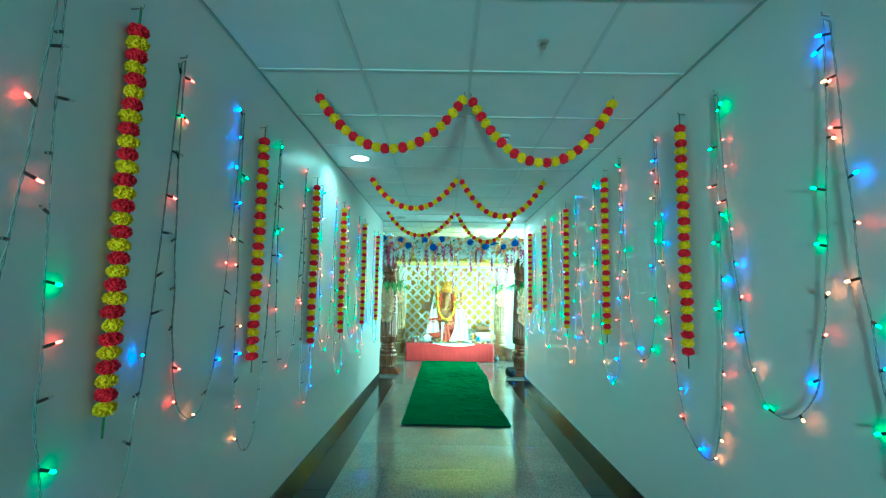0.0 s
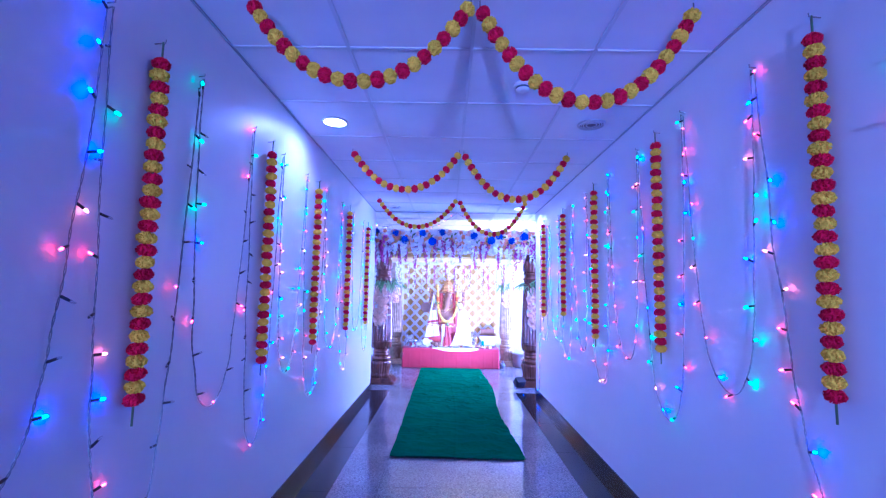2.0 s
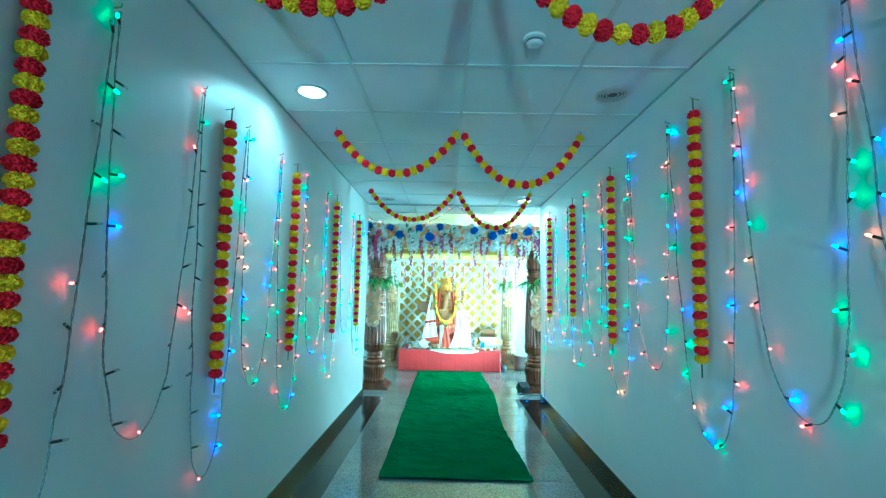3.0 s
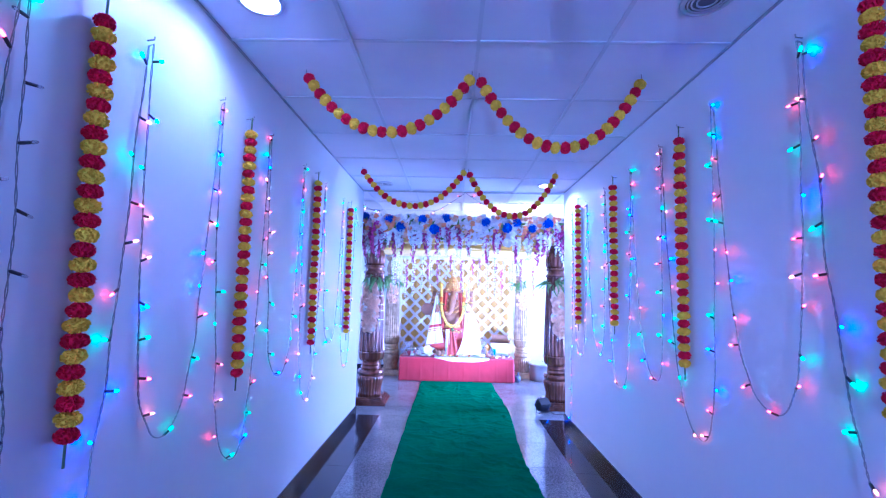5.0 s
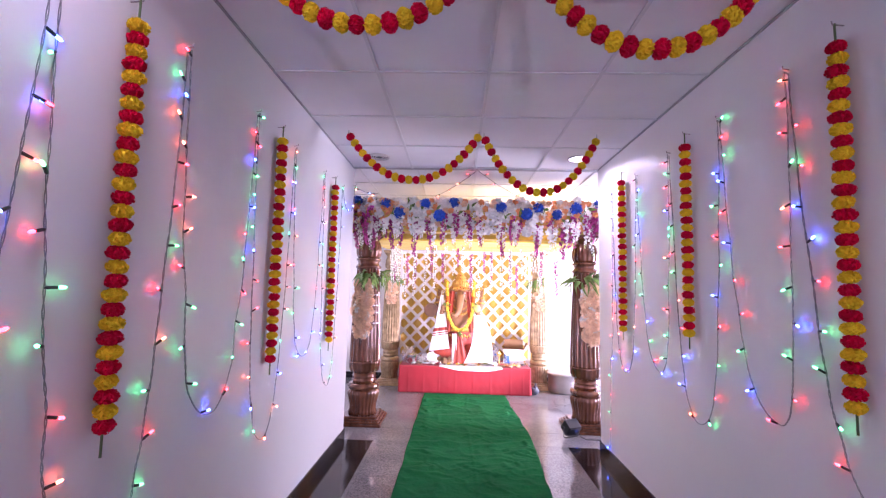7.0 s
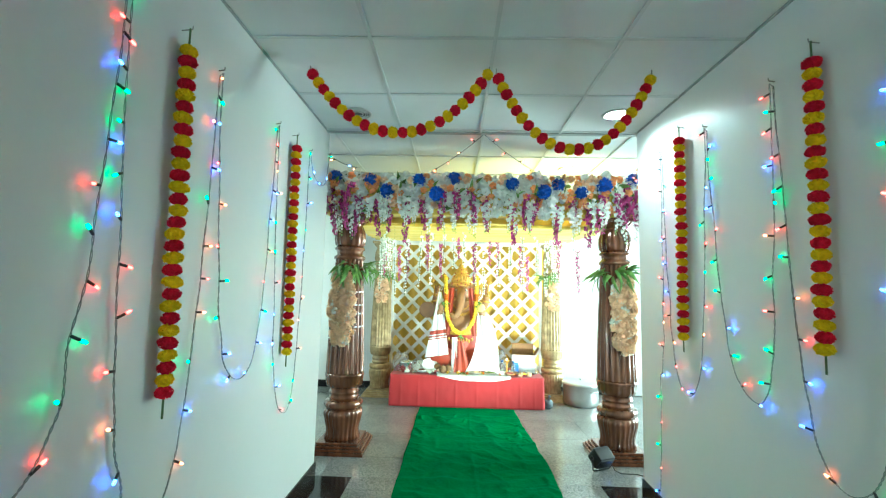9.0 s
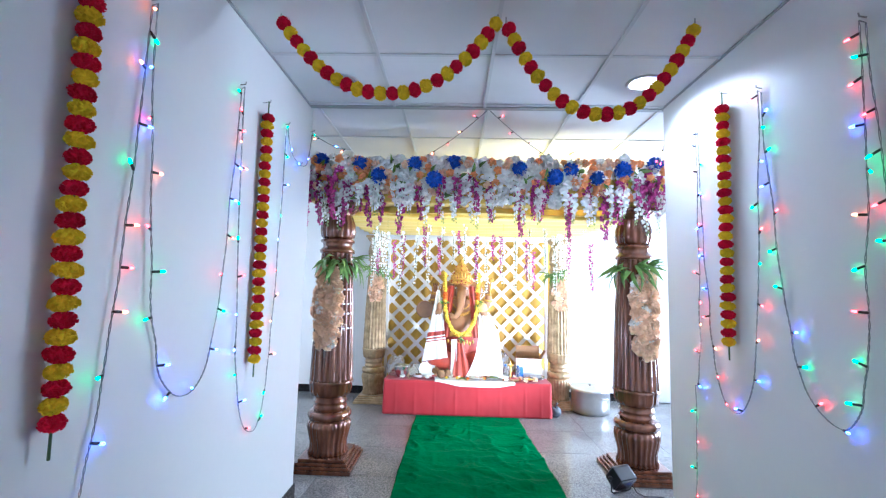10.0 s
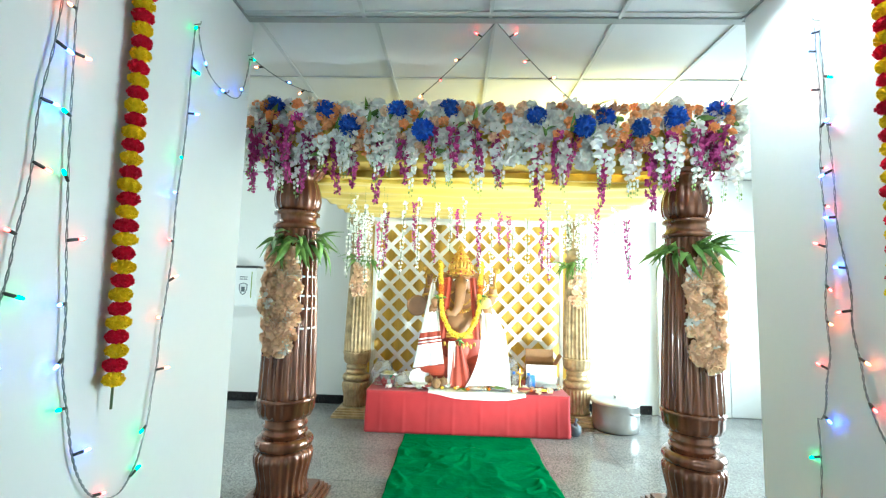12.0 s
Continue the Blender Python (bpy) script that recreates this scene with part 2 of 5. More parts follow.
def lathe(bm, prof, seg=32, flutes=0, mat=0, m=None, caps=True):
    """Turns rows (radius, z) or (radius, z, flute depth) round z."""
    rings = []
    for row in prof:
        r, z, d = row if len(row) == 3 else (*row, 0)
        ring = []
        for k in range(seg):
            a = TAU * k / seg
            q = r - d * (0.5 - 0.5 * math.cos(a * flutes)) ** 2 if flutes else r
            v = Vector((q * math.cos(a), q * math.sin(a), z))
            ring.append(bm.verts.new(m @ v if m is not None else v))
        rings.append(ring)
    for a, b in zip(rings, rings[1:]):
        for k in range(seg):
            f = bm.faces.new((a[k], a[(k + 1) % seg], b[(k + 1) % seg], b[k]))
            f.material_index, f.smooth = mat, True
    if caps:
        for q in (rings[0][::-1], rings[-1]):
            f = bm.faces.new(q)
            f.material_index = mat
    return bm


def sheet(bm, nu, nv, fn, thick=0.004, mat=0):
    """A cloth: a grid through fn(u, v) with thickness."""
    g = [[bm.verts.new(fn(i / nu, j / nv)) for i in range(nu + 1)] for j in range(nv + 1)]
    fs = []
    for j in range(nv):
        for i in range(nu):
            f = bm.faces.new((g[j][i], g[j][i + 1], g[j + 1][i + 1], g[j + 1][i]))
            f.smooth, f.material_index = True, mat
            fs.append(f)
    bm.normal_update()
    bmesh.ops.solidify(bm, geom=fs, thickness=thick)
    return bm


def structure(name, bm, mats, label, smooth=False):
    return tagged(part(name, bm, mats, None, "", None, smooth), label, kind="structure")


# ---- walls, floor and ceiling ----
def slab(name, x0, y0, z0, x1, y1, z1, label, mats=WALL):
    return structure(name, box(bmesh.new(), x0, y0, z0, x1, y1, z1), mats, label)


slab("wall_corridor_left", XL - 0.16, YB, 0, XL, YE, CZ + 0.1, "plain white painted corridor wall hung with lights and garlands")
slab("wall_corridor_right", XR, YB, 0, XR + 0.16, YQ, CZ + 0.1, "plain white painted corridor wall hung with lights and garlands")
slab("wall_corridor_end", XL - 0.16, YB - 0.16, 0, XR + 0.16, YB, CZ + 0.1, "plain white painted end wall of the corridor")
slab("wall_room_front_left", RL, YE - 0.16, 0, XL - 0.16, YE, CZ + 0.1, "plain white painted wall beside the corridor mouth")
slab("wall_room_front_right", XR + 0.16, YQ - 0.16, 0, RR, YQ, CZ + 0.1, "plain white painted wall beside the corridor mouth")
slab("wall_room_back", RL - 0.16, YR, 0, RR + 0.16, YR + 0.16, CZ + 0.1, "plain white painted wall behind the shrine")
slab("wall_room_left", RL - 0.16, YE - 0.16, 0, RL, YR, CZ + 0.1, "plain white painted side wall of the shrine room")
# right wall of the room, with the tall window that lights it
WY0, WY1, WZ0, WZ1 = 10.3, 12.1, 0.3, 2.4
bm = bmesh.new()
box(bm, RR, YQ - 0.16, 0, RR + 0.16, WY0, CZ + 0.1)
box(bm, RR, WY1, 0, RR + 0.16, YR, CZ + 0.1)
box(bm, RR, WY0, 0, RR + 0.16, WY1, WZ0)
box(bm, RR, WY0, WZ1, RR + 0.16, WY1, CZ + 0.1)
structure("wall_room_right", bm, WALL, "plain white painted side wall with a tall window")
win = new("window_1")
win.matrix_local = pose(RR + 0.08, (WY0 + WY1) / 2, WZ0)
tagged(win, "tall clear window with a white frame", "window", kind="structure")
bm = bmesh.new()
hw, hh = (WY1 - WY0) / 2, WZ1 - WZ0
for y0, y1, z0, z1 in ((-hw, hw, 0, 0.05), (-hw, hw, hh - 0.05, hh), (-hw, -hw + 0.05, 0.05, hh - 0.05), (hw - 0.05, hw, 0.05, hh - 0.05), (-0.025, 0.025, 0.05, hh - 0.05)):
    box(bm, -0.03, y0, z0, 0.03, y1, z1, 0.004)
part("window_frame", bm, WHITE_PL, win)
for s in (-1, 1):
    pane = part("pane", box(bmesh.new(), -0.003, -hw / 2 + 0.03, 0.05, 0.003, hw / 2 - 0.03, hh - 0.05), PANE, win, "", pose(0, s * hw / 2, 0))
    pane.visible_shadow = False

slab("floor", RL - 0.16, YB - 0.16, -0.12, RR + 0.16, YR + 0.16, -0.006, "polished grey tiled floor with fine joints", GROUT)
# dark granite border strips of the corridor
for x0, x1 in ((XL + 0.002, -0.685), (1.225, XR - 0.002)):
    y = YB
    while y < YE - 0.05:
        y1 = min(y + 0.9, YE)
        structure("floor_border", box(bmesh.new(), x0, y + 0.001, -0.006, x1, y1 - 0.001, 0.0, 0.001), BLACK_STONE, "dark polished granite strip along the corridor wall")
        y = y1
SK = 0.10
for x0, x1, y0, y1 in ((XL, XL + 0.012, YB, YE), (XR - 0.012, XR, YB, YQ), (RL, 2.38, YR - 0.012, YR), (RL, XL - 0.16, YE, YE + 0.012), (XR + 0.16, RR, YQ, YQ + 0.012),
                       (XL - 0.16, XL + 0.012, YE, YE + 0.012), (XR - 0.012, XR + 0.16, YQ, YQ + 0.012)):
    structure("baseboard", box(bmesh.new(), x0, y0, 0.001, x1, y1, SK, 0.003), BLACK_STONE, "black polished granite skirting at the foot of the wall")
# white closed door in the far wall
dr = new("door_1")
dr.matrix_local = pose(3.25, YR, 0)
tagged(dr, "closed plain white flush door in a white frame", "door", kind="structure")
bm = bmesh.new()
box(bm, -0.80, -0.05, 0.0, -0.72, -0.001, 2.2, 0.004), box(bm, 0.72, -0.05, 0.0, 0.80, -0.001, 2.2, 0.004), box(bm, -0.72, -0.05, 2.12, 0.72, -0.001, 2.2, 0.004)
part("door_frame", bm, WHITE_PL, dr)
for s in (-1, 1):
    leaf = part("door_leaf", box(bmesh.new(), -0.355, -0.03, 0.008, 0.355, -0.001, 2.115, 0.003), WHITE_PL, dr, "", pose(s * 0.36, 0, 0))
    part("door_handle", tube(bmesh.new(), [(-s * 0.28, -0.03, 1.0), (-s * 0.28, -0.07, 1.0), (-s * 0.17, -0.07, 1.0)], 0.008), STEEL, leaf)


def ceiling(name, x0, x1, y0, y1, lines_x, lines_y, label):
    """Mineral tiles in a grid of bars that stand a little below them."""
    bm = bmesh.new()
    box(bm, x0, y0, CZ + 0.006, x1, y1, CZ + 0.1)
    w = 0.010
    xs, ys = [x0] + [x for x in lines_x if x0 < x < x1] + [x1], [y0] + [y for y in lines_y if y0 < y < y1] + [y1]
    for xa, xb in zip(xs, xs[1:]):
        for ya, yb in zip(ys, ys[1:]):
            sag = random.uniform(0.0, 0.0025)
            box(bm, xa + 0.004, ya + 0.004, CZ + 0.002 - sag, xb - 0.004, yb - 0.004, CZ + 0.006, 0, 0)
    for x in xs[1:-1]:
        box(bm, x - w, y0, CZ - 0.008, x + w, y1, CZ - 0.001, 0.001, 1)
    for y in ys[1:-1]:
        for xa, xb in zip(xs, xs[1:]):
            box(bm, xa + w, y - w, CZ - 0.007, xb - w, y + w, CZ - 0.001, 0, 1)
    # edge angle, its grey carrying the shadow line along the walls
    for xa, xb, ya, yb in ((x0, x0 + 0.011, y0, y1), (x1 - 0.011, x1, y0, y1), (x0 + 0.011, x1 - 0.011, y0, y0 + 0.02), (x0 + 0.011, x1 - 0.011, y1 - 0.02, y1)):
        box(bm, xa, ya, CZ - 0.010, xb, yb, CZ - 0.001, 0, 2)
    return structure(name, bm, [TILE_C, TBAR, TRIM_SHADE], label)


GX = [0.269 + PITCH_X * k for k in range(-7, 8)]
ceiling("ceiling", XL, XR, YB, 9.44, GX, [8.13 + PITCH_Y * k for k in range(-21, 3)], "white suspended ceiling of square tiles in a grid")
ceiling("ceiling_room", RL, RR, 9.44, YR, [0.29 + 0.61 * k for k in range(-7, 8)], [10.05 + PITCH_Y * k for k in range(0, 5)], "white suspended ceiling of square tiles in a grid")


def downlight(x, y, on):
    t = thing("downlight", x, y, CZ, "round recessed ceiling light, switched on" if on else "round recessed ceiling light, switched off", "ceiling light", "ceiling lights")
    part("rim", lathe(bmesh.new(), [(0.083, -0.004), (0.083, -0.010), (0.092, -0.012), (0.101, -0.009), (0.103, -0.002), (0.083, -0.002)], 40, caps=False), CHROME, t)
    part("diffuser", lathe(bmesh.new(), [(0.082, -0.003), (0.082, -0.006), (0.05, -0.0065)] if on else [(0.082, -0.0025), (0.08, -0.0045), (0.05, -0.005)], 32), LAMP_ON if on else GLASS_OFF, t)
    if not on:
        for r in (0.035, 0.055, 0.07):
            part("louvre_ring", lathe(bmesh.new(), [(r, -0.004), (r, -0.010), (r + 0.006, -0.010), (r + 0.006, -0.004)], 32, caps=False), CHROME, t)


# includes the added fill downlight at x -2.6, out of view
for x, y in LIT:
    downlight(x, y, True)
for x, y in ((1.21, 5.94), (-0.65, 9.07)):
    downlight(x, y, False)
sd = thing("smoke_detector", 0.60, 5.36, CZ, "round white smoke detector on the ceiling", "smoke detector")
part("base", lathe(bmesh.new(), [(0.055, -0.001), (0.055, -0.012), (0.05, -0.016)], 28), WHITE_PL, sd)
part("sensor_head", lathe(bmesh.new(), [(0.042, -0.016), (0.042, -0.034), (0.03, -0.042), (0.012, -0.043)], 28, 14), WHITE_PL, sd)
part("vent_slots", lathe(bmesh.new(), [(0.0425, -0.020), (0.0432, -0.022), (0.0432, -0.030), (0.0425, -0.032)], 28, caps=False), GREY_INK, sd)
sp = thing("sprinkler_head", 0.62, 4.06, CZ, "small metal fire sprinkler on the ceiling", "sprinkler")
part("flange", lathe(bmesh.new(), [(0.032, -0.001), (0.032, -0.006), (0.012, -0.01)], 20), CHROME, sp)
part("deflector", lathe(bmesh.new(), [(0.006, -0.008), (0.006, -0.035), (0.018, -0.036), (0.018, -0.038)], 16), CHROME, sp)


# ---- marigold garlands ----
def pompom(name, mats, r=0.031, h=0.024, petals=190, seed=1):
    """A fluffy flattened ball of cut tufts round z."""
    rnd = random.Random(seed)
    bm = bmesh.new()
    ball(bm, (0, 0, 0), (r * 0.82, r * 0.82, h * 0.86), 12, 7)
    for i in range(petals):
        z = 1 - 2 * (i + 0.5) / petals
        a = i * 2.39996 + rnd.uniform(-0.2, 0.2)
        q = math.sqrt(1 - z * z)
        d = Vector((q * math.cos(a), q * math.sin(a), z))
        p = Vector((d.x * r, d.y * r, d.z * h)) * 0.72
        e = Vector((d.x * r, d.y * r, d.z * h)) * rnd.uniform(0.96, 1.12)
        s = d.orthogonal().normalized()
        s = (Matrix.Rotation(rnd.uniform(0, TAU), 3, d) @ s) * r * 0.15
        k = d.cross(s).normalized() * r * 0.06
        v = [bm.verts.new(p - s * 0.5), bm.verts.new(p + s * 0.5), bm.verts.new(e + s + k), bm.verts.new(e - s * 0.9 - k)]
        bm.faces.new(v)
    return mesh_of(name, bm, mats)


REDS = [pompom("red_pompom", RED_PUFF, seed=i) for i in range(2)]
YELS = [pompom("yellow_pompom", YEL_PUFF, seed=5 + i) for i in range(2)]


def wall_garland(x, y, ztop, zbot, side, lean, red_first, seed, label):
    """A straight string of alternating balls that hangs from a nail; side is the way off the wall."""
    rnd = random.Random(seed)
    t = thing("marigold_garland", x, y, ztop, label, "garland", "garlands on the walls")
    n = round((ztop - zbot) / 0.0445)
    step = (ztop - zbot) / n
    part("thread", tube(bmesh.new(), [(0, 0, 0.07), (0, 0, 0), (0, lean * 0.5, -(ztop - zbot) / 2), (0, lean, zbot - ztop - 0.07)], 0.004, 5), THREAD, t)
    part("nail", tube(bmesh.new(), [(-side * 0.04, 0, 0.062), (side * 0.008, 0, 0.066), (side * 0.010, 0, 0.080)], 0.0025, 5), NAIL, t)
    for i in range(n):
        f = (i + 0.5) / n
        red = (i % 2 == 0) == red_first
        me = (REDS if red else YELS)[rnd.randrange(2)]
        s = rnd.uniform(0.92, 1.07)
        m = pose(rnd.uniform(-0.002, 0.002), lean * f + rnd.uniform(-0.003, 0.003), -(i + 0.5) * step, rnd.uniform(-9, 9), rnd.uniform(-9, 9), rnd.uniform(0, 360)) @ Matrix.Diagonal((s, s, step / 0.046, 1))
        place("red_ball" if red else "yellow_ball", me, t, "", m)
    return t


GL = "fluffy red and yellow marigold garland hanging straight on the white wall"
for i, (y, z0, z1, red) in enumerate(((3.41, 2.36, 1.03, True), (4.45, 2.35, 1.05, True), (5.49, 2.34, 1.03, True), (6.46, 2.345, 1.03, False), (7.61, 2.375, 1.05, False), (8.72, 2.37, 1.035, True))):
    wall_garland(XL + 0.034, y, z0, z1, 1, 0.02, red, i, GL)
for i, (y, z0, z1, red) in enumerate(((4.38, 2.44, 1.13, True), (5.55, 2.46, 1.14, True), (6.70, 2.43, 1.10, True), (7.73, 2.41, 1.25, True), (8.72, 2.45, 1.19, True))):
    wall_garland(XR - 0.034, y, z0, z1, -1, 0.02, red, 20 + i, GL)


def swag(xa, za, xb, zb, zlow, y, seed):
    """A garland that sags between two points of the ceiling."""
    rnd = random.Random(seed)
    t = thing("marigold_swag", xa, y, za, "fluffy red and yellow marigold garland sagging below the ceiling", "garland", "swags on the ceiling")
    pts = []
    for i in range(201):
        u = i / 200
        sag = ((za + zb) / 2 - zlow) * (1 - abs(2 * u - 1) ** 2.15)
        pts.append(Vector(((xb - xa) * u, 0, (zb - za) * u - sag)))
    acc = [0]
    for a, b in zip(pts, pts[1:]):
        acc.append(acc[-1] + (b - a).length)
    n = 2 * round(acc[-1] / 0.108)
    hook = tube(bmesh.new(), [(0, 0, 0), (0, 0, CZ - za - 0.008)], 0.003, 5)
    part("wire_tie", hook, NAIL, t)
    part("wire_tie", tube(bmesh.new(), [(xb - xa, 0, zb - za), (xb - xa, 0, CZ - za - 0.008)], 0.003, 5), NAIL, t)
    part("thread", tube(bmesh.new(), pts[::5], 0.003, 5), THREAD, t)
    for i in range(n):
        s = acc[-1] * (i + 0.5) / n
        k = next(j for j, q in enumerate(acc) if q >= s)
        d = (pts[min(k + 1, 200)] - pts[max(k - 1, 0)]).normalized()
        rot = d.to_track_quat("Z", "Y").to_matrix().to_4x4()
        g = rnd.uniform(0.92, 1.08)
        m = Matrix.Translation(pts[k]) @ rot @ pose(0, 0, 0, rnd.uniform(-7, 7), rnd.uniform(-7, 7), rnd.uniform(0, 360)) @ Matrix.Diagonal((g, g, acc[-1] / n / 0.046, 1))
        red = i % 2 == 0
        place("red_ball" if red else "yellow_ball", (REDS if red else YELS)[rnd.randrange(2)], t, "", m)


for i, (y, xl, xm, xr, zl, zr) in enumerate(((4.60, -0.70, 0.265, 1.20, 2.35, 2.28), (6.52, -0.69, 0.27, 1.20, 2.37, 2.30), (8.40, -0.77, 0.28, 1.18, 2.34, 2.26))):
    swag(xl, 2.705, xm - 0.02, 2.70, zl, y, 40 + i)
    swag(xm + 0.02, 2.70, xr, 2.69, zr, y + 0.02, 50 + i)


# ---- fairy lights ----
def socket_mesh():
    bm = bmesh.new()
    lathe(bm, [(0.0035, 0.0), (0.0048, 0.004), (0.0048, 0.026), (0.0040, 0.029)], 8, m=pose(0, 0, 0, 0, 90, 0))
    return mesh_of("socket", bm, SOCKET)


def lens_mesh(name, lens):
    bm = bmesh.new()
    lathe(bm, [(0.0036, 0.029), (0.0046, 0.032), (0.0046, 0.041), (0.0030, 0.046), (0.0012, 0.0475)], 8, m=pose(0, 0, 0, 0, 90, 0))
    return mesh_of(name, bm, lens)


SOCKETS = socket_mesh()
LENSES = {k: lens_mesh(k + "_lens", v) for k, v in LED.items()}
LENSES["off"] = lens_mesh("unlit_lens", LED_OFF)


def bulb(col, t, m):
    """A dark socket along x with a small lens at its tip."""
    b = place("bulb", SOCKETS, t, "", m)
    place("lens", LENSES[col], b, "unlit clear lens" if col == "off" else "lit " + col + " lens")


def fairy_string(rows, x, side, seed, unlit_before, label):
    """A twisted cord over nails (even rows) and low bends (odd rows) of the wall, with bulbs along it."""
    rnd = random.Random(seed)
    t = thing("fairy_lights", x, rows[0][0], 0, label, "string lights", "fairy lights")
    y0, pts = rows[0][0], []
    for (ya, za), (yb, zb) in zip(rows, rows[1:]):
        down = zb < za
        n = max(6, int(abs(zb - za) / 0.012))
        for i in range(n):
            w = i / n if down else 1 - i / n          # 0 at the nail, 1 at the bend
            u = 1 - (1 - w) ** 1.8
            yn, zn, yl, zl = (ya, za, yb, zb) if down else (yb, zb, ya, za)
            bow = 0.36 * u + 0.14 * u ** 3 + 0.50 * (1 - math.sqrt(max(0.0, 1 - u ** 12)))
            off = 0.012 * (1 if yl > yn else -1) * (1 - u) ** 8
            p = Vector((0.006 * noise.noise((0, len(pts) * 0.03, seed)), yn + (yl - yn) * bow + off + 0.017 * noise.noise((seed, len(pts) * 0.06, 3)) * min(1, 6 * (1 - u) * u + 0.15), zn + (zl - zn) * (u + 0.03 * math.sin(math.pi * u))))
            pts.append(Vector((p.x, p.y - y0, p.z)))
    for s in (0, math.pi):
        path = [p + 0.0022 * Vector((math.cos(i * 0.9 + s), math.sin(i * 0.9 + s), 0)) for i, p in enumerate(pts)]
        part("cord", tube(bmesh.new(), path, 0.0017, 4), CORD, t)
    for k, (yn, zn) in enumerate(rows):
        if zn > 2.2:
            part("nail", tube(bmesh.new(), [(-side * 0.018, yn - y0, zn + 0.004), (side * 0.012, yn - y0, zn + 0.008), (side * 0.013, yn - y0, zn + 0.02)], 0.003, 5), NAIL, t)
    run, last, i = 0.0, pts[0], 0
    for k, p in enumerate(pts):
        run += (p - last).length
        last = p
        if run > 0.158:
            run = rnd.uniform(-0.03, 0.03)
            i += 1
            d = rnd.choice((0, 180)) + rnd.uniform(-35, 35)
            col = rnd.choice(("red", "amber", "green", "blue", "red", "green", "blue", "red"))
            y = p.y + y0
            if y < unlit_before and rnd.random() < 0.68:
                col = "off"
            way = Vector((side * rnd.uniform(0.05, 0.5), math.cos(radians(d)), math.sin(radians(d)))).normalized()
            m = Matrix.Translation(p) @ way.to_track_quat("X", "Z").to_matrix().to_4x4()
            bulb(col, t, m)
    return t


LEFT = [(2.62, 2.41), (2.86, 0.90), (3.14, 2.40), (3.42, 0.55), (3.69, 2.40), (3.95, 0.88), (4.22, 2.41), (4.51, 0.55), (4.74, 2.43), (5.01, 0.91), (5.27, 2.40),
        (5.50, 0.57), (5.71, 2.39), (5.96, 0.90), (6.20, 2.39), (6.55, 0.60), (6.75, 2.42), (7.09, 0.92), (7.34, 2.415), (7.63, 0.63), (7.87, 2.41), (8.22, 1.0),
        (8.48, 2.41), (8.82, 0.67), (9.03, 2.43), (9.27, 2.25), (9.47, 2.55)]
RIGHT = [(2.60, 2.45), (2.85, 0.75), (2.95, 2.45), (3.18, 0.62), (3.46, 2.46), (3.79, 0.97), (4.08, 2.48), (4.30, 0.62), (4.71, 2.49), (4.96, 1.03), (5.27, 2.53),
         (5.53, 0.75), (5.85, 2.51), (6.08, 1.02), (6.41, 2.49), (6.61, 0.74), (6.96, 2.46), (7.09, 0.95), (7.43, 2.44), (7.71, 0.77), (7.97, 2.43), (8.15, 0.97),
         (8.48, 2.42), (8.75, 0.86), (9.00, 2.44), (9.08, 0.92), (9.17, 0.10)]
fairy_string(LEFT, XL + 0.014, 1, 3, 5.45, "looped cord of small coloured bulbs on the wall, many unlit")
fairy_string(RIGHT, XR - 0.014, -1, 8, 0, "looped cord of small lit coloured bulbs on the wall")


def hung_string(a, b, sag, seed, label):
    """A thin cord with a few bulbs between two points."""
    rnd = random.Random(seed)
    a, b = Vector(a), Vector(b)
    t = thing("fairy_lights", *a, label, "string lights", "fairy lights over the canopy")
    pts = [(b - a) * (i / 24) - Vector((0, 0, sag * 4 * (i / 24) * (1 - i / 24))) for i in range(25)]
    part("cord", tube(bmesh.new(), pts, 0.0032, 5), CORD, t)
    n = max(2, int((b - a).length / 0.17))
    for i in range(n):
        p = pts[int(24 * (i + 0.6) / n)]
        way = Vector((rnd.uniform(-1, 1), -0.4, rnd.uniform(-1, 0.4))).normalized()
        bulb(rnd.choice(("red", "amber", "blue")), t, Matrix.Translation(p) @ way.to_track_quat("X", "Z").to_matrix().to_4x4())


CL = "thin dark cord with a few lit bulbs from the ceiling"
hung_string((0.29, 9.46, CZ - 0.012), (-0.16, 10.02, 2.58), 0.02, 1, CL)
hung_string((0.31, 9.46, CZ - 0.012), (0.84, 10.02, 2.58), 0.02, 2, CL)
hung_string((XL + 0.01, 9.48, 2.55), (-0.82, 9.98, 2.60), 0.03, 3, CL)
hung_string((XR + 0.01, 9.42, 2.50), (1.72, 9.98, 2.50), 0.04, 4, CL)


# ---- runner of green cloth ----
CY0, CY1 = 6.87, 11.47


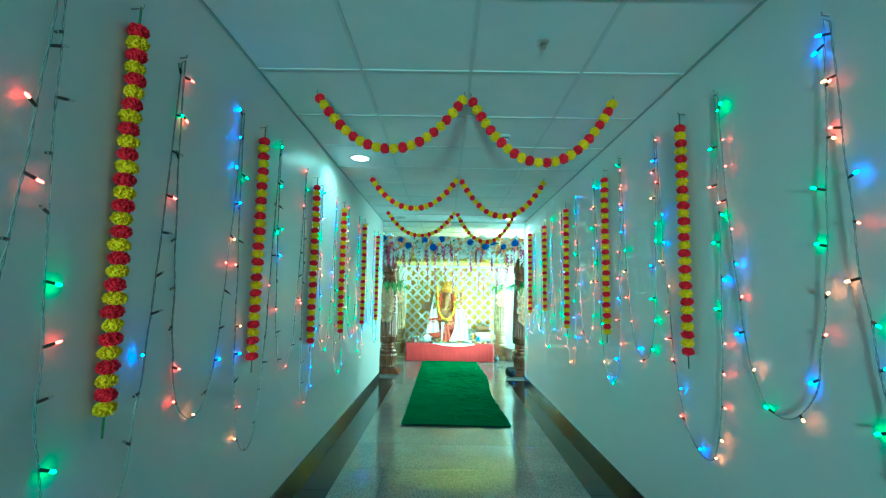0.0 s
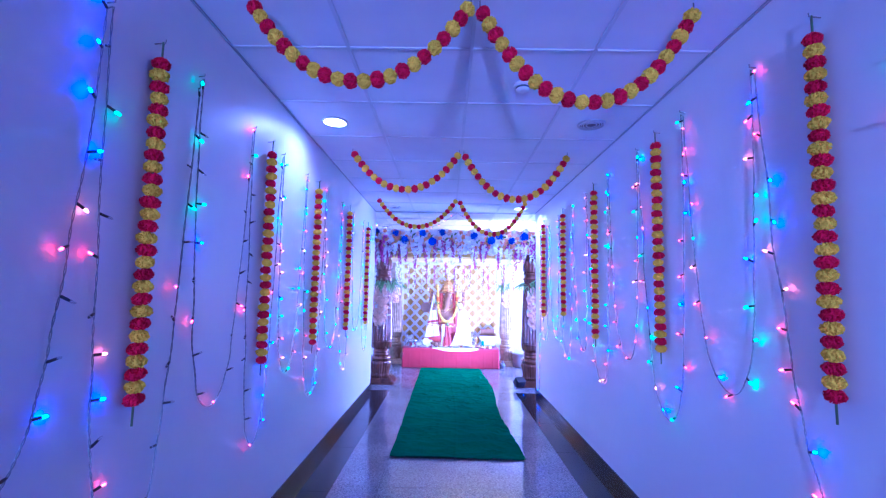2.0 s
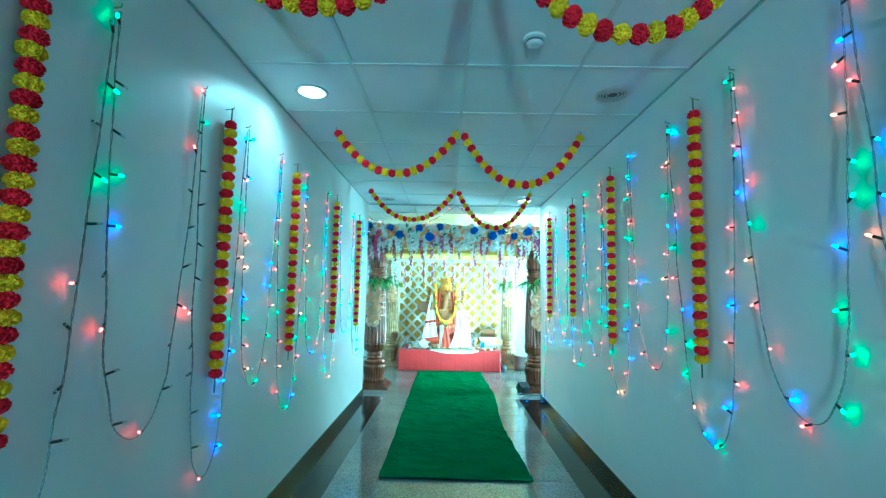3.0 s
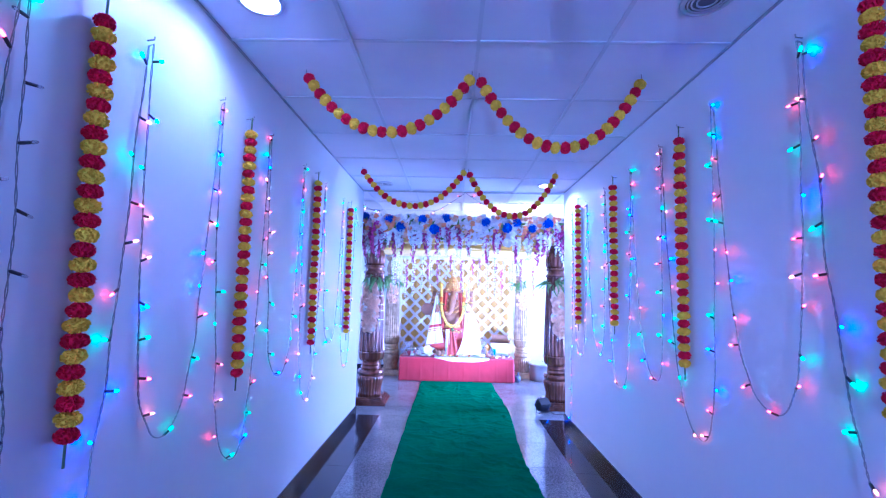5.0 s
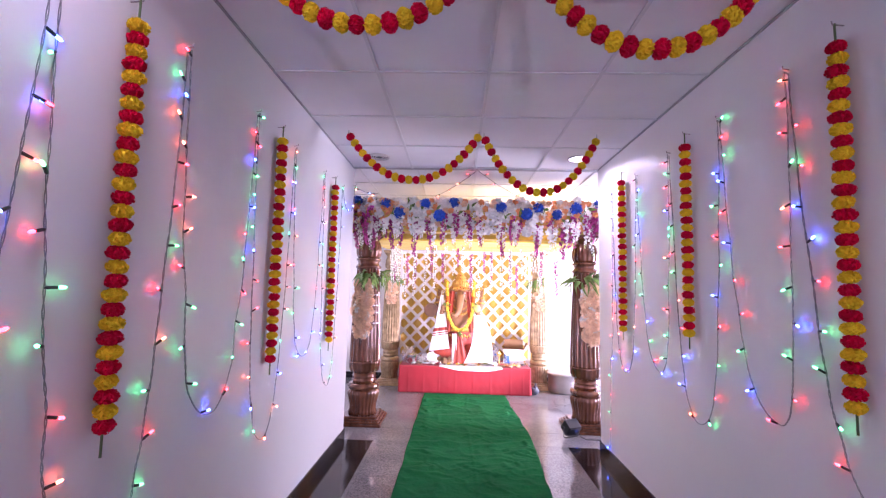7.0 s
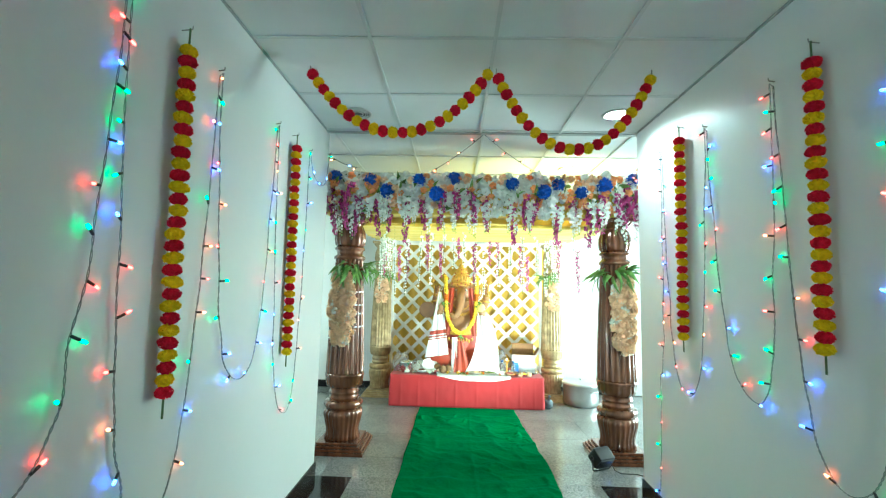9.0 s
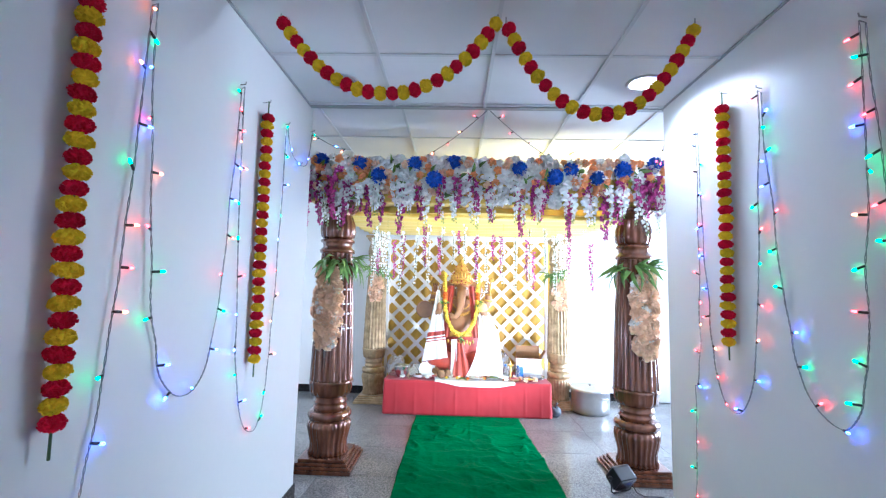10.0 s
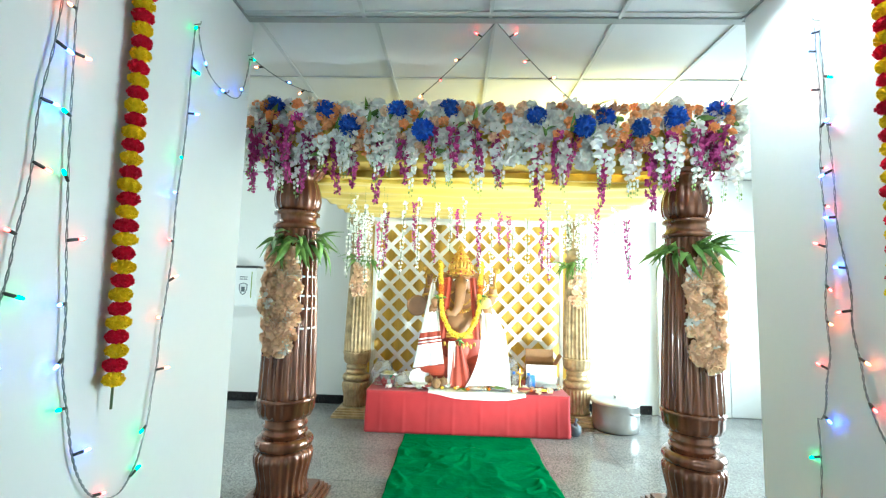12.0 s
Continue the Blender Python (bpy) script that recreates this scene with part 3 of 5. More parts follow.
def runner(u, v):
    y = CY0 + (CY1 - CY0) * v
    hang = 0.015 * noise.noise((u * 3, y * 1.3, 5))
    x = -0.325 + (1.19 + 0.03 * math.sin(y * 2.1)) * u + 0.010 * noise.noise((0.3, y * 2.4, 1 + 4 * round(u)))
    w = noise.noise((x * 1.3, y * 6.5, 0.4)) + 0.5 * noise.noise((x * 5.0, y * 3.5, 2.4))
    end = min(1.0, (CY1 - y) / 0.5 + 0.15)
    crease = max(0.0, 0.30 - abs(noise.noise((x * 2.3, y * 3.6, 8.1)))) + 0.8 * max(0.0, 0.22 - abs(noise.noise((x * 4.6 + 2, y * 6.1, 1.7))))
    fold = (max(0.0, w) ** 1.4 * 0.020 + 0.034 * crease) * end
    ridge = 0.010 * math.exp(-((x - 0.28 - 0.02 * math.sin(y * 1.7)) / 0.012) ** 2) * (0.4 + 0.6 * noise.noise((0, y * 1.2, 9)))
    edge = 0.004 * noise.noise((u * 9, y * 9, 3)) if 0.02 < u < 0.98 else 0
    patch = max(0.0, 0.35 + noise.noise((x * 2.0, y * 1.5, 6.2)))
    sharp = 0.016 * end * patch * (max(0.0, 1 - abs(noise.noise((x * 3.4 + y, y * 4.2, 4.4))) / 0.10) + 0.7 * max(0.0, 1 - abs(noise.noise((x * 5.5 - y, y * 7.5, 7.7))) / 0.12))
    return Vector((x, y + hang, 0.006 + sharp + fold + max(0, ridge) + max(0, edge)))


bm = sheet(bmesh.new(), 110, 400, runner, -0.003)
tagged(part("carpet_runner", bm, CARPET, smooth=True), "wrinkled green cloth runner laid on the polished floor", "carpet")


# ---- pillars ----
def pillar(x, y, mat, top, s, label):
    """A turned pillar: stepped square base, fluted bulb, rings, fluted tapering shaft and a lotus capital."""
    t = thing("pillar", x, y, 0, label, "pillar", "pillars of the shrine")
    k = top / 2.15
    bm = bmesh.new()
    for i, (h, z0, z1) in enumerate(((0.245, 0.0, 0.028), (0.228, 0.028, 0.050), (0.208, 0.050, 0.070), (0.185, 0.070, 0.092))):
        box(bm, -h * s, -h * s, z0 * k + 0.0005 * i, h * s, h * s, z1 * k, 0.006)
    part("base_plate", bm, mat, t)
    part("lotus_bulb", lathe(bmesh.new(), [(r * s, z * k, d) for r, z, d in ((0.135, 0.088, 0.02), (0.165, 0.10, 0.03), (0.150, 0.13, 0.012), (0.150, 0.18, 0.014), (0.165, 0.24, 0.016), (0.178, 0.30, 0.017), (0.176, 0.335, 0.012), (0.160, 0.355, 0.004), (0.14, 0.362, 0))], 96, 24), mat, t)
    part("ring", lathe(bmesh.new(), [(r * s, z * k, d) for r, z, d in ((0.14, 0.360, 0), (0.166, 0.366, 0), (0.176, 0.385, 0.006), (0.176, 0.405, 0.006), (0.164, 0.425, 0), (0.135, 0.432, 0))], 72, 18), mat, t)
    part("neck", lathe(bmesh.new(), [(r * s, z * k) for r, z in ((0.130, 0.430), (0.128, 0.445), (0.137, 0.452), (0.137, 0.462), (0.128, 0.470), (0.128, 0.492), (0.136, 0.498), (0.136, 0.508), (0.127, 0.516), (0.130, 0.545))], 48), mat, t)
    part("cup", lathe(bmesh.new(), [(r * s, z * k, d) for r, z, d in ((0.130, 0.542, 0), (0.158, 0.556, 0.006), (0.171, 0.59, 0.008), (0.174, 0.64, 0.008), (0.178, 0.652, 0), (0.182, 0.660, 0.010), (0.178, 0.672, 0), (0.165, 0.674, 0))], 80, 20), mat, t)
    part("shaft", lathe(bmesh.new(), [(r * s, z * k, d) for r, z, d in ((0.172, 0.672, 0.0), (0.174, 0.690, 0.020), (0.170, 0.85, 0.022), (0.164, 1.05, 0.022), (0.154, 1.30, 0.020), (0.142, 1.52, 0.018), (0.131, 1.715, 0.016), (0.130, 1.725, 0))], 120, 20), mat, t)
    part("collar", lathe(bmesh.new(), [(r * s, z * k) for r, z in ((0.130, 1.722), (0.146, 1.728), (0.148, 1.75), (0.136, 1.76), (0.122, 1.775), (0.124, 1.81), (0.142, 1.818), (0.144, 1.835), (0.130, 1.845))], 48), mat, t)
    part("capital", lathe(bmesh.new(), [(r * s, z * k, d) for r, z, d in ((0.118, 1.842, 0), (0.142, 1.87, 0.012), (0.150, 1.92, 0.016), (0.144, 1.98, 0.014), (0.125, 2.035, 0.010), (0.112, 2.055, 0), (0.125, 2.07, 0), (0.16, 2.10, 0.02), (0.17, 2.12, 0))], 80, 16), mat, t)
    part("abacus", box(bmesh.new(), -0.165 * s, -0.165 * s, 2.118 * k, 0.165 * s, 0.165 * s, top, 0.008), mat, t)
    return t


PXL, PXR, PY, BPY = -0.93, 1.59, 10.12, 12.08
pillar(PXL, PY, BRONZE, 2.15, 1.0, "tall dark bronze-painted fluted pillar with a lotus base, before the shrine")
pillar(PXR, PY, BRONZE, 2.15, 1.0, "tall dark bronze-painted fluted pillar with a lotus base, before the shrine")
BXL, BXR = -0.94, 1.44
pillar(BXL, BPY, GOLDEN, 2.12, 0.84, "old-gold painted fluted pillar behind the altar table")
pillar(BXR, BPY, GOLDEN, 2.12, 0.84, "old-gold painted fluted pillar behind the altar table")


# ---- flowers ----
def petal(bm, p, d, ln, wd, cup=0.3, mat=0, seedrot=0.0):
    """A curved petal of four faces from p along d."""
    d = d.normalized()
    s = Matrix.Rotation(seedrot, 3, d) @ d.orthogonal().normalized()
    n = s.cross(d)
    prev = None
    for f, w in ((0, 0.25), (0.5, 1.0), (1.0, 0.45)):
        c = p + d * ln * f + n * (cup * ln * f * f)
        row = [bm.verts.new(c - s * wd * w * 0.5 + n * wd * 0.12), bm.verts.new(c + s * wd * w * 0.5 + n * wd * 0.12)]
        if prev:
            fc = bm.faces.new((prev[0], prev[1], row[1], row[0]))
            fc.material_index, fc.smooth = mat, True
        prev = row


def ruffled(name, mats, r, n, seed, wd=0.5, core=0.6):
    """A full double flower: petals all over a dome."""
    rnd = random.Random(seed)
    bm = bmesh.new()
    ball(bm, (0, 0, 0), r * core, 10, 6)
    for i in range(n):
        z = 1 - 1.75 * (i + 0.5) / n
        a = i * 2.39996
        q = math.sqrt(max(0, 1 - z * z))
        d = Vector((q * math.cos(a), q * math.sin(a), z)) + Vector([rnd.uniform(-0.25, 0.25) for _ in range(3)])
        petal(bm, d.normalized() * r * 0.42, d, r * rnd.uniform(0.55, 0.75), r * wd, rnd.uniform(-0.1, 0.5), 0, rnd.uniform(0, TAU))
    return mesh_of(name, bm, mats)


def open_flower(name, mats, r, seed, layers=2):
    """A flat open flower of broad petals that faces z."""
    rnd = random.Random(seed)
    bm = bmesh.new()
    ball(bm, (0, 0, r * 0.12), r * 0.16, 8, 5, mat=1)
    for k in range(layers):
        for i in range(5):
            a = TAU * i / 5 + k * 0.6 + rnd.uniform(-0.15, 0.15)
            d = Vector((math.cos(a), math.sin(a), 0.25 + 0.45 * k + rnd.uniform(-0.1, 0.1)))
            petal(bm, Vector((0, 0, 0.02 * r)), d, r * rnd.uniform(0.85, 1.05), r * 0.85, -0.15, 0, 1.57)
    return mesh_of(name, bm, mats)


def orchid_strand(name, mats, ln, seed, r0=0.030, r1=0.010, gap=0.026):
    """A hanging stem (down from 0) with blossoms that get smaller to the tip."""
    rnd = random.Random(seed)
    bm = bmesh.new()
    pts = [Vector((0.012 * noise.noise((seed, i * 0.5, 0)), 0.012 * noise.noise((seed, i * 0.5, 7)), -ln * i / 8)) for i in range(9)]
    tube(bm, pts, 0.0022, 4, mat=1)
    z = 0.0
    while z < ln * 0.97:
        f = z / ln
        r = r0 + (r1 - r0) * f ** 1.3
        for _ in range(2):
            a = rnd.uniform(0, TAU)
            p = pts[min(8, int(f * 8))].copy()
            p.z = -z
            d = Vector((math.cos(a), math.sin(a), rnd.uniform(-0.5, 0.3)))
            c = p + d.normalized() * r * 0.5
            for q in range(4):
                b = TAU * q / 4 + rnd.uniform(-0.3, 0.3)
                s = d.orthogonal().normalized()
                e = s * math.cos(b) + d.normalized().cross(s) * math.sin(b) + d * 0.35
                petal(bm, c, e, r * 0.8, r * 0.75, 0.1, 0, rnd.uniform(0, TAU))
        z += gap * (0.6 + 0.8 * r / r0)
    return mesh_of(name, bm, mats)


def orchid_spray(name, ln, seed):
    """A hanging stem of a few broad white blossoms that ends in small green-white buds."""
    rr = random.Random(seed)
    bm = bmesh.new()
    sway = rr.uniform(-0.03, 0.03)
    at = lambda f: Vector((sway * f * f, -0.012 * math.sin(3 * f), -ln * f))
    tube(bm, [at(i / 8) for i in range(9)], [0.0026 - 0.0014 * i / 8 for i in range(9)], 4, mat=1)
    for k in range(6):
        f = 0.08 + 0.105 * k
        r = 0.040 - 0.0028 * k
        d = Vector((0.8 * (-1) ** k + rr.uniform(-0.3, 0.3), -0.9, rr.uniform(-0.2, 0.4))).normalized()
        c = at(f) + d * r * 0.55
        a = d.orthogonal().normalized()
        b = d.cross(a)
        for q in range(5):
            th = TAU * q / 5 + rr.uniform(-0.2, 0.2)
            petal(bm, c, a * math.cos(th) + b * math.sin(th) + d * 0.30, r * 1.02, r * 1.05, 0.12, 0, 1.57 + rr.uniform(-0.3, 0.3))
    for k in range(7):
        f = 0.68 + 0.046 * k
        r = 0.012 - 0.0011 * k
        ball(bm, at(f) + Vector((0.010 * (-1) ** k, -0.005, 0)), (r * 0.8, r * 0.8, r * 1.25), 7, 5, 0 if k < 4 else 1)
    return mesh_of(name, bm, [PETAL_W, BUD])


def leaf_mesh(name, ln, wd, bend):
    bm = bmesh.new()
    rows, n = [], 7
    for i in range(n + 1):
        f = i / n
        w = wd * math.sin(math.pi * (0.06 + 0.94 * f) ** 0.75) * 0.5 if i < n else 0.0008
        z = -bend * f * f * ln
        rows.append([bm.verts.new((ln * f, -w, z + w * 0.35)), bm.verts.new((ln * f, 0, z)), bm.verts.new((ln * f, w, z + w * 0.35))])
    fs = []
    for a, b in zip(rows, rows[1:]):
        for k in (0, 1):
            fs.append(bm.faces.new((a[k], a[k + 1], b[k + 1], b[k])))
            fs[-1].smooth = True
    bm.normal_update()
    bmesh.ops.solidify(bm, geom=fs, thickness=0.0006)
    return mesh_of(name, bm, LEAF)


BLUE = [ruffled("blue_flower", PETAL_B, 0.064, 190, 1, 0.34, 0.8), ruffled("blue_flower", PETAL_B, 0.060, 180, 2, 0.36, 0.8)]
WHITE = [ruffled("white_flower", PETAL_W, 0.066, 60, 3, 0.6, 0.5), ruffled("white_flower", PETAL_W, 0.05, 40, 4, 0.75, 0.5), open_flower("white_flower", [PETAL_W, STEM], 0.055, 6)]
PEACH = [ruffled("peach_flower", PETAL_O, 0.036, 34, 8, 0.8, 0.5), open_flower("peach_flower", [PETAL_O, GARLAND_Y], 0.044, 9, 3)]
ROSES = [ruffled("orange_rose", ROSE_O, 0.038, 30, 11, 0.8, 0.5), open_flower("orange_rose", [ROSE_O, GARLAND_Y], 0.040, 12, 3), PEACH[0]]
PURPLE = [orchid_strand("magenta_strand", [PETAL_P, STEM], ln, 20 + i, 0.040, 0.020, 0.021) for i, ln in enumerate((0.22, 0.30, 0.36))]
LONGP = [orchid_strand("magenta_strand", [PETAL_P, STEM], ln, 30 + i, 0.024, 0.015, 0.020) for i, ln in enumerate((0.28, 0.44))]
WSTR = [orchid_spray("white_strand", ln, 40 + i) for i, ln in enumerate((0.24, 0.30, 0.35))]
LONGW = [orchid_strand("white_strand", [PETAL_W, STEM], ln, 50 + i, 0.025, 0.015, 0.026) for i, ln in enumerate((0.36, 0.56))]
LEAVES = [leaf_mesh("leaf", 0.10, 0.038, 0.3), leaf_mesh("leaf", 0.19, 0.042, 0.45), leaf_mesh("leaf", 0.16, 0.046, 0.8)]


def facing(p, d, spin, s=1.0):
    return Matrix.Translation(p) @ Vector(d).to_track_quat("Z", "Y").to_matrix().to_4x4() @ pose(0, 0, 0, 0, 0, spin) @ Matrix.Scale(s, 4)


# beam of flowers over the front pillars
rnd = random.Random(77)
BX0, BX1 = -1.22, 1.86
beam = thing("flower_beam", 0.33, PY, 2.15, "thick beam of white, blue, peach and magenta artificial flowers on the pillars", "flower arrangement")
part("beam_core", box(bmesh.new(), BX0 - 0.33 + 0.05, -0.10, 0.01, BX1 - 0.33 - 0.05, 0.10, 0.27, 0.01), YEL_CLOTH, beam, "yellow cloth-covered beam")


def on_beam(x, z, back=0.0):
    return Vector((x - 0.33, -0.125 + 0.025 * math.sin(z * 22) + back - 0.03 * rnd.random(), z))


for i, x in enumerate((-1.06, -0.72, -0.27, 0.06, 0.60, 1.02, 1.44, 1.72)):
    place("blue_flower", BLUE[i % 2], beam, "", facing(on_beam(x, 0.335 + rnd.uniform(-0.05, 0.03), -0.035), (rnd.uniform(-0.3, 0.3), -1, 0.3), rnd.uniform(0, 360), rnd.uniform(0.88, 1.08)))
for i, x in enumerate((-0.56, -0.10, 0.88, 1.22)):
    place("blue_flower", BLUE[i % 2], beam, "", facing(on_beam(x, 0.18 + 0.05 * rnd.random(), -0.04), (rnd.uniform(-0.3, 0.3), -1, 0.0), rnd.uniform(0, 360), rnd.uniform(0.88, 1.08)))
for i in range(240):
    x = BX0 + (BX1 - BX0) * (i + rnd.random()) / 240
    z = (0.06, 0.14, 0.22, 0.30, 0.35)[i % 5] + rnd.uniform(-0.035, 0.035)
    d = (rnd.uniform(-0.6, 0.6), -1, rnd.uniform(-0.3, 0.8))
    if rnd.random() < 0.60:
        place("white_flower", rnd.choice(WHITE), beam, "", facing(on_beam(x, z), d, rnd.uniform(0, 360), rnd.uniform(0.8, 1.1)))
    else:
        place("peach_flower", rnd.choice(ROSES), beam, "", facing(on_beam(x, min(z + 0.03, 0.36), -0.035), d, rnd.uniform(0, 360), rnd.uniform(0.85, 1.1)))
for i in range(34):
    x = BX0 + (BX1 - BX0) * (i + rnd.random()) / 34
    place("white_flower", rnd.choice(WHITE), beam, "", facing(Vector((x - 0.33, rnd.uniform(-0.08, 0.10), 0.27 + rnd.uniform(0, 0.06))), (rnd.uniform(-0.4, 0.4), -0.5, 1), rnd.uniform(0, 360)))
for i in range(64):
    x = BX0 + (BX1 - BX0) * (i + rnd.random()) / 64
    place("leaf", LEAVES[0], beam, "", facing(on_beam(x, rnd.uniform(0.02, 0.34), -0.03), (rnd.uniform(-1, 1), -0.5, rnd.uniform(-1, 1)), rnd.uniform(0, 360), rnd.uniform(0.7, 1.1)))
for i in range(20):
    x = BX0 + (BX1 - BX0) * (i + 0.2 + 0.6 * rnd.random()) / 20
    lone = PURPLE[rnd.randrange(3)]
    place("magenta_strand", lone, beam, "", Matrix.Translation(on_beam(x, 0.12 + rnd.uniform(-0.03, 0.12), -0.02)) @ pose(0, 0, 0, rnd.uniform(-6, 4), rnd.uniform(-12, 12), rnd.uniform(0, 360)) @ Matrix.Scale(rnd.uniform(0.95, 1.25), 4))
for cx in (-0.95, 1.58):
    for i in range(7):
        place("magenta_strand", PURPLE[rnd.randrange(3)], beam, "", Matrix.Translation(on_beam(cx + rnd.uniform(-0.22, 0.22), 0.16 + rnd.uniform(-0.04, 0.14), -0.03)) @ pose(0, 0, 0, 0, rnd.uniform(-20, 20), rnd.uniform(0, 360)))
for i in range(34):
    x = BX0 + (BX1 - BX0) * (i + rnd.random()) / 34
    place("white_strand", WSTR[rnd.randrange(3)], beam, "", Matrix.Translation(on_beam(x, 0.12 + rnd.uniform(-0.04, 0.06), -0.035)) @ pose(0, 0, 0, 0, rnd.uniform(-10, 10), rnd.uniform(-40, 40)))


def canopy_z(y):
    return 2.10 + 0.03 * (y - PY)


# long strands that hang inside the canopy
for i in range(32):
    x = -0.85 + 2.3 * (i + rnd.uniform(0.1, 0.9)) / 32
    y = rnd.choice((10.40, 10.65, 10.95, 11.3))
    white = i % 5 in (1, 2, 4)
    zt = canopy_z(y) - 0.01
    s = thing("hanging_strand", x, y, zt, "hanging strand of white artificial blossoms" if white else "hanging strand of magenta artificial blossoms", "flower strand", "strands under the canopy")
    drop = rnd.uniform(0.0, 0.26)
    part("thread", tube(bmesh.new(), [(0, 0, 0), (0, 0, -drop)], 0.0006, 4), STEM, s)
    place("blossoms", (LONGW if white else LONGP)[rnd.randrange(2)], s, "", pose(0, 0, -drop, 0, rnd.uniform(-3, 3), rnd.uniform(0, 360)))
for cx in (BXL + 0.10, BXR - 0.02):
    for i in range(7):
        s = thing("hanging_strand", cx + rnd.uniform(-0.16, 0.16), BPY - 0.26 - 0.05 * i, canopy_z(BPY - 0.26 - 0.05 * i), "hanging strand of white artificial blossoms", "flower strand", "strands under the canopy")
        place("blossoms", LONGW[rnd.randrange(2)], s, "", pose(0, 0, 0, 0, rnd.uniform(-6, 6), rnd.uniform(0, 360)))


def column_flowers(x, y, r, z0, z1, seed, s, turn, n, bend):
    """A drop of peach flowers tied to a pillar, under a bunch of long leaves."""
    rr = random.Random(seed)
    t = thing("flower_drop", x, y, z1, "peach artificial flowers and long green leaves tied to the pillar", "flower arrangement", "flower drops on the pillars")
    h = z1 - z0
    for i in range(n):
        f = (i + 0.5) / n
        a = radians(-90 + turn) + rr.uniform(-0.68, 0.68) * (0.55 + 0.45 * math.sin(math.pi * f))
        q = r + rr.uniform(0.0, 0.03)
        d = Vector((math.cos(a), math.sin(a), rr.uniform(-0.3, 0.3)))
        if rr.random() < 0.10:
            place("white_flower", WHITE[2], t, "", facing(Vector((d.x * q, d.y * q, -f * h)), d, rr.uniform(0, 360), 0.75 * s))
        else:
            place("peach_flower", PEACH[rr.randrange(2)], t, "", facing(Vector((d.x * q, d.y * q, -f * h)), d, rr.uniform(0, 360), rr.uniform(0.85, 1.1) * s))
    for i in range(34):
        a = radians(-90 + bend) + rr.uniform(-1.0, 1.0)
        up = rr.uniform(-60, 45)
        place("leaf", LEAVES[1 + i % 2], t, "", pose(math.cos(a) * r, math.sin(a) * r, 0.03 + rr.uniform(-0.02, 0.06)) @ pose(0, 0, 0, 0, 0, math.degrees(a) + rr.uniform(-30, 30)) @ pose(0, 0, 0, rr.uniform(-40, 40), -up, 0) @ Matrix.Scale(s * rr.uniform(0.7, 1.05), 4))


column_flowers(PXL, PY, 0.155, 0.96, 1.60, 1, 1.05, -8, 165, 34)
column_flowers(PXR, PY, 0.155, 0.95, 1.60, 2, 1.05, 6, 170, -22)
column_flowers(BXL, BPY, 0.125, 1.28, 1.62, 3, 0.85, 8, 60, 20)
column_flowers(BXR, BPY, 0.125, 1.22, 1.60, 4, 0.85, -8, 60, -50)
# white tie tape round the front left pillar
tp = thing("tie_tape", PXL, PY, 1.0, "white tape wound in bands round the pillar", "tape")
for z in (0.10, 0.22, 0.30, 0.42):
    rz_ = 0.172 - 0.046 * ((1.0 + z) - 0.7) / 1.06
    bm = bmesh.new()
    lathe(bm, [(rz_ + 0.001, z - 0.006), (rz_ + 0.003, z), (rz_ + 0.001, z + 0.006)], 40, caps=False)
    part("band", bm, WHITE_PL, tp)


# ---- canopy, backdrop and lattice ----
def canopy(u, v):
    x = -1.05 + 2.72 * u
    y = PY + 0.02 + (BPY + 0.10 - PY) * v
    fold = 0.012 * math.sin(v * 46 + 1.5 * noise.noise((x * 1.4, 0, v * 3))) + 0.012 * noise.noise((x * 2.2, v * 14, 1))
    return Vector((x, y, canopy_z(y) - 0.02 * math.sin(math.pi * u) * math.sin(math.pi * v) + fold))


tagged(part("canopy_cloth", sheet(bmesh.new(), 60, 150, canopy, 0.003), YEL_CLOTH, smooth=True), "pleated yellow satin cloth stretched over the shrine", "canopy")


def valance(u, v):
    x = -1.0 + 2.62 * u
    return Vector((x, PY + 0.13 + 0.012 * math.sin(x * 34 + noise.noise((x, 0, 0))), 2.24 - 0.16 * v + 0.004 * math.sin(x * 9)))


tagged(part("canopy_valance", sheet(bmesh.new(), 160, 6, valance, 0.003), YEL_CLOTH, smooth=True), "gathered yellow satin strip along the front of the canopy", "canopy")


def backdrop(u, v):
    x = -0.92 + 2.34 * u
    return Vector((x, YR - 0.035 + 0.016 * math.sin(x * 24 + 2 * noise.noise((x * 2, v * 2, 0))), 0.02 + 2.12 * v))


tagged(part("backdrop_cloth", sheet(bmesh.new(), 140, 24, backdrop, 0.003), BACK_CLOTH, smooth=True), "golden yellow gathered cloth behind the white lattice", "backdrop cloth")
lat = thing("lattice_screen", 0.25, YR - 0.105, 0.02, "white diagonal wooden lattice screen before the golden cloth", "lattice")
HWL, HTL, STEP = 1.07, 2.12, 0.162
WID, ROOT = 0.023, math.sqrt(0.5)
for sgn, yo in ((1, 0.0), (-1, -0.009)):
    c = -HWL - HTL
    while c < HWL + HTL:
        # line x = c + sgn * z, cut to the frame
        za, zb = sorted(((-HWL - c) / sgn, (HWL - c) / sgn))
        za, zb = max(0.0, za), min(HTL, zb)
        if zb - za > 0.05:
            ln = (zb - za) / ROOT
            m = pose(c + sgn * (za + zb) / 2, yo, (za + zb) / 2, 0, 45 * sgn, 0)
            part("slat", box(bmesh.new(), -WID, -0.0045, -ln / 2, WID, 0.0045, ln / 2, 0), LATTICE, lat, "", m)
        c += STEP / ROOT
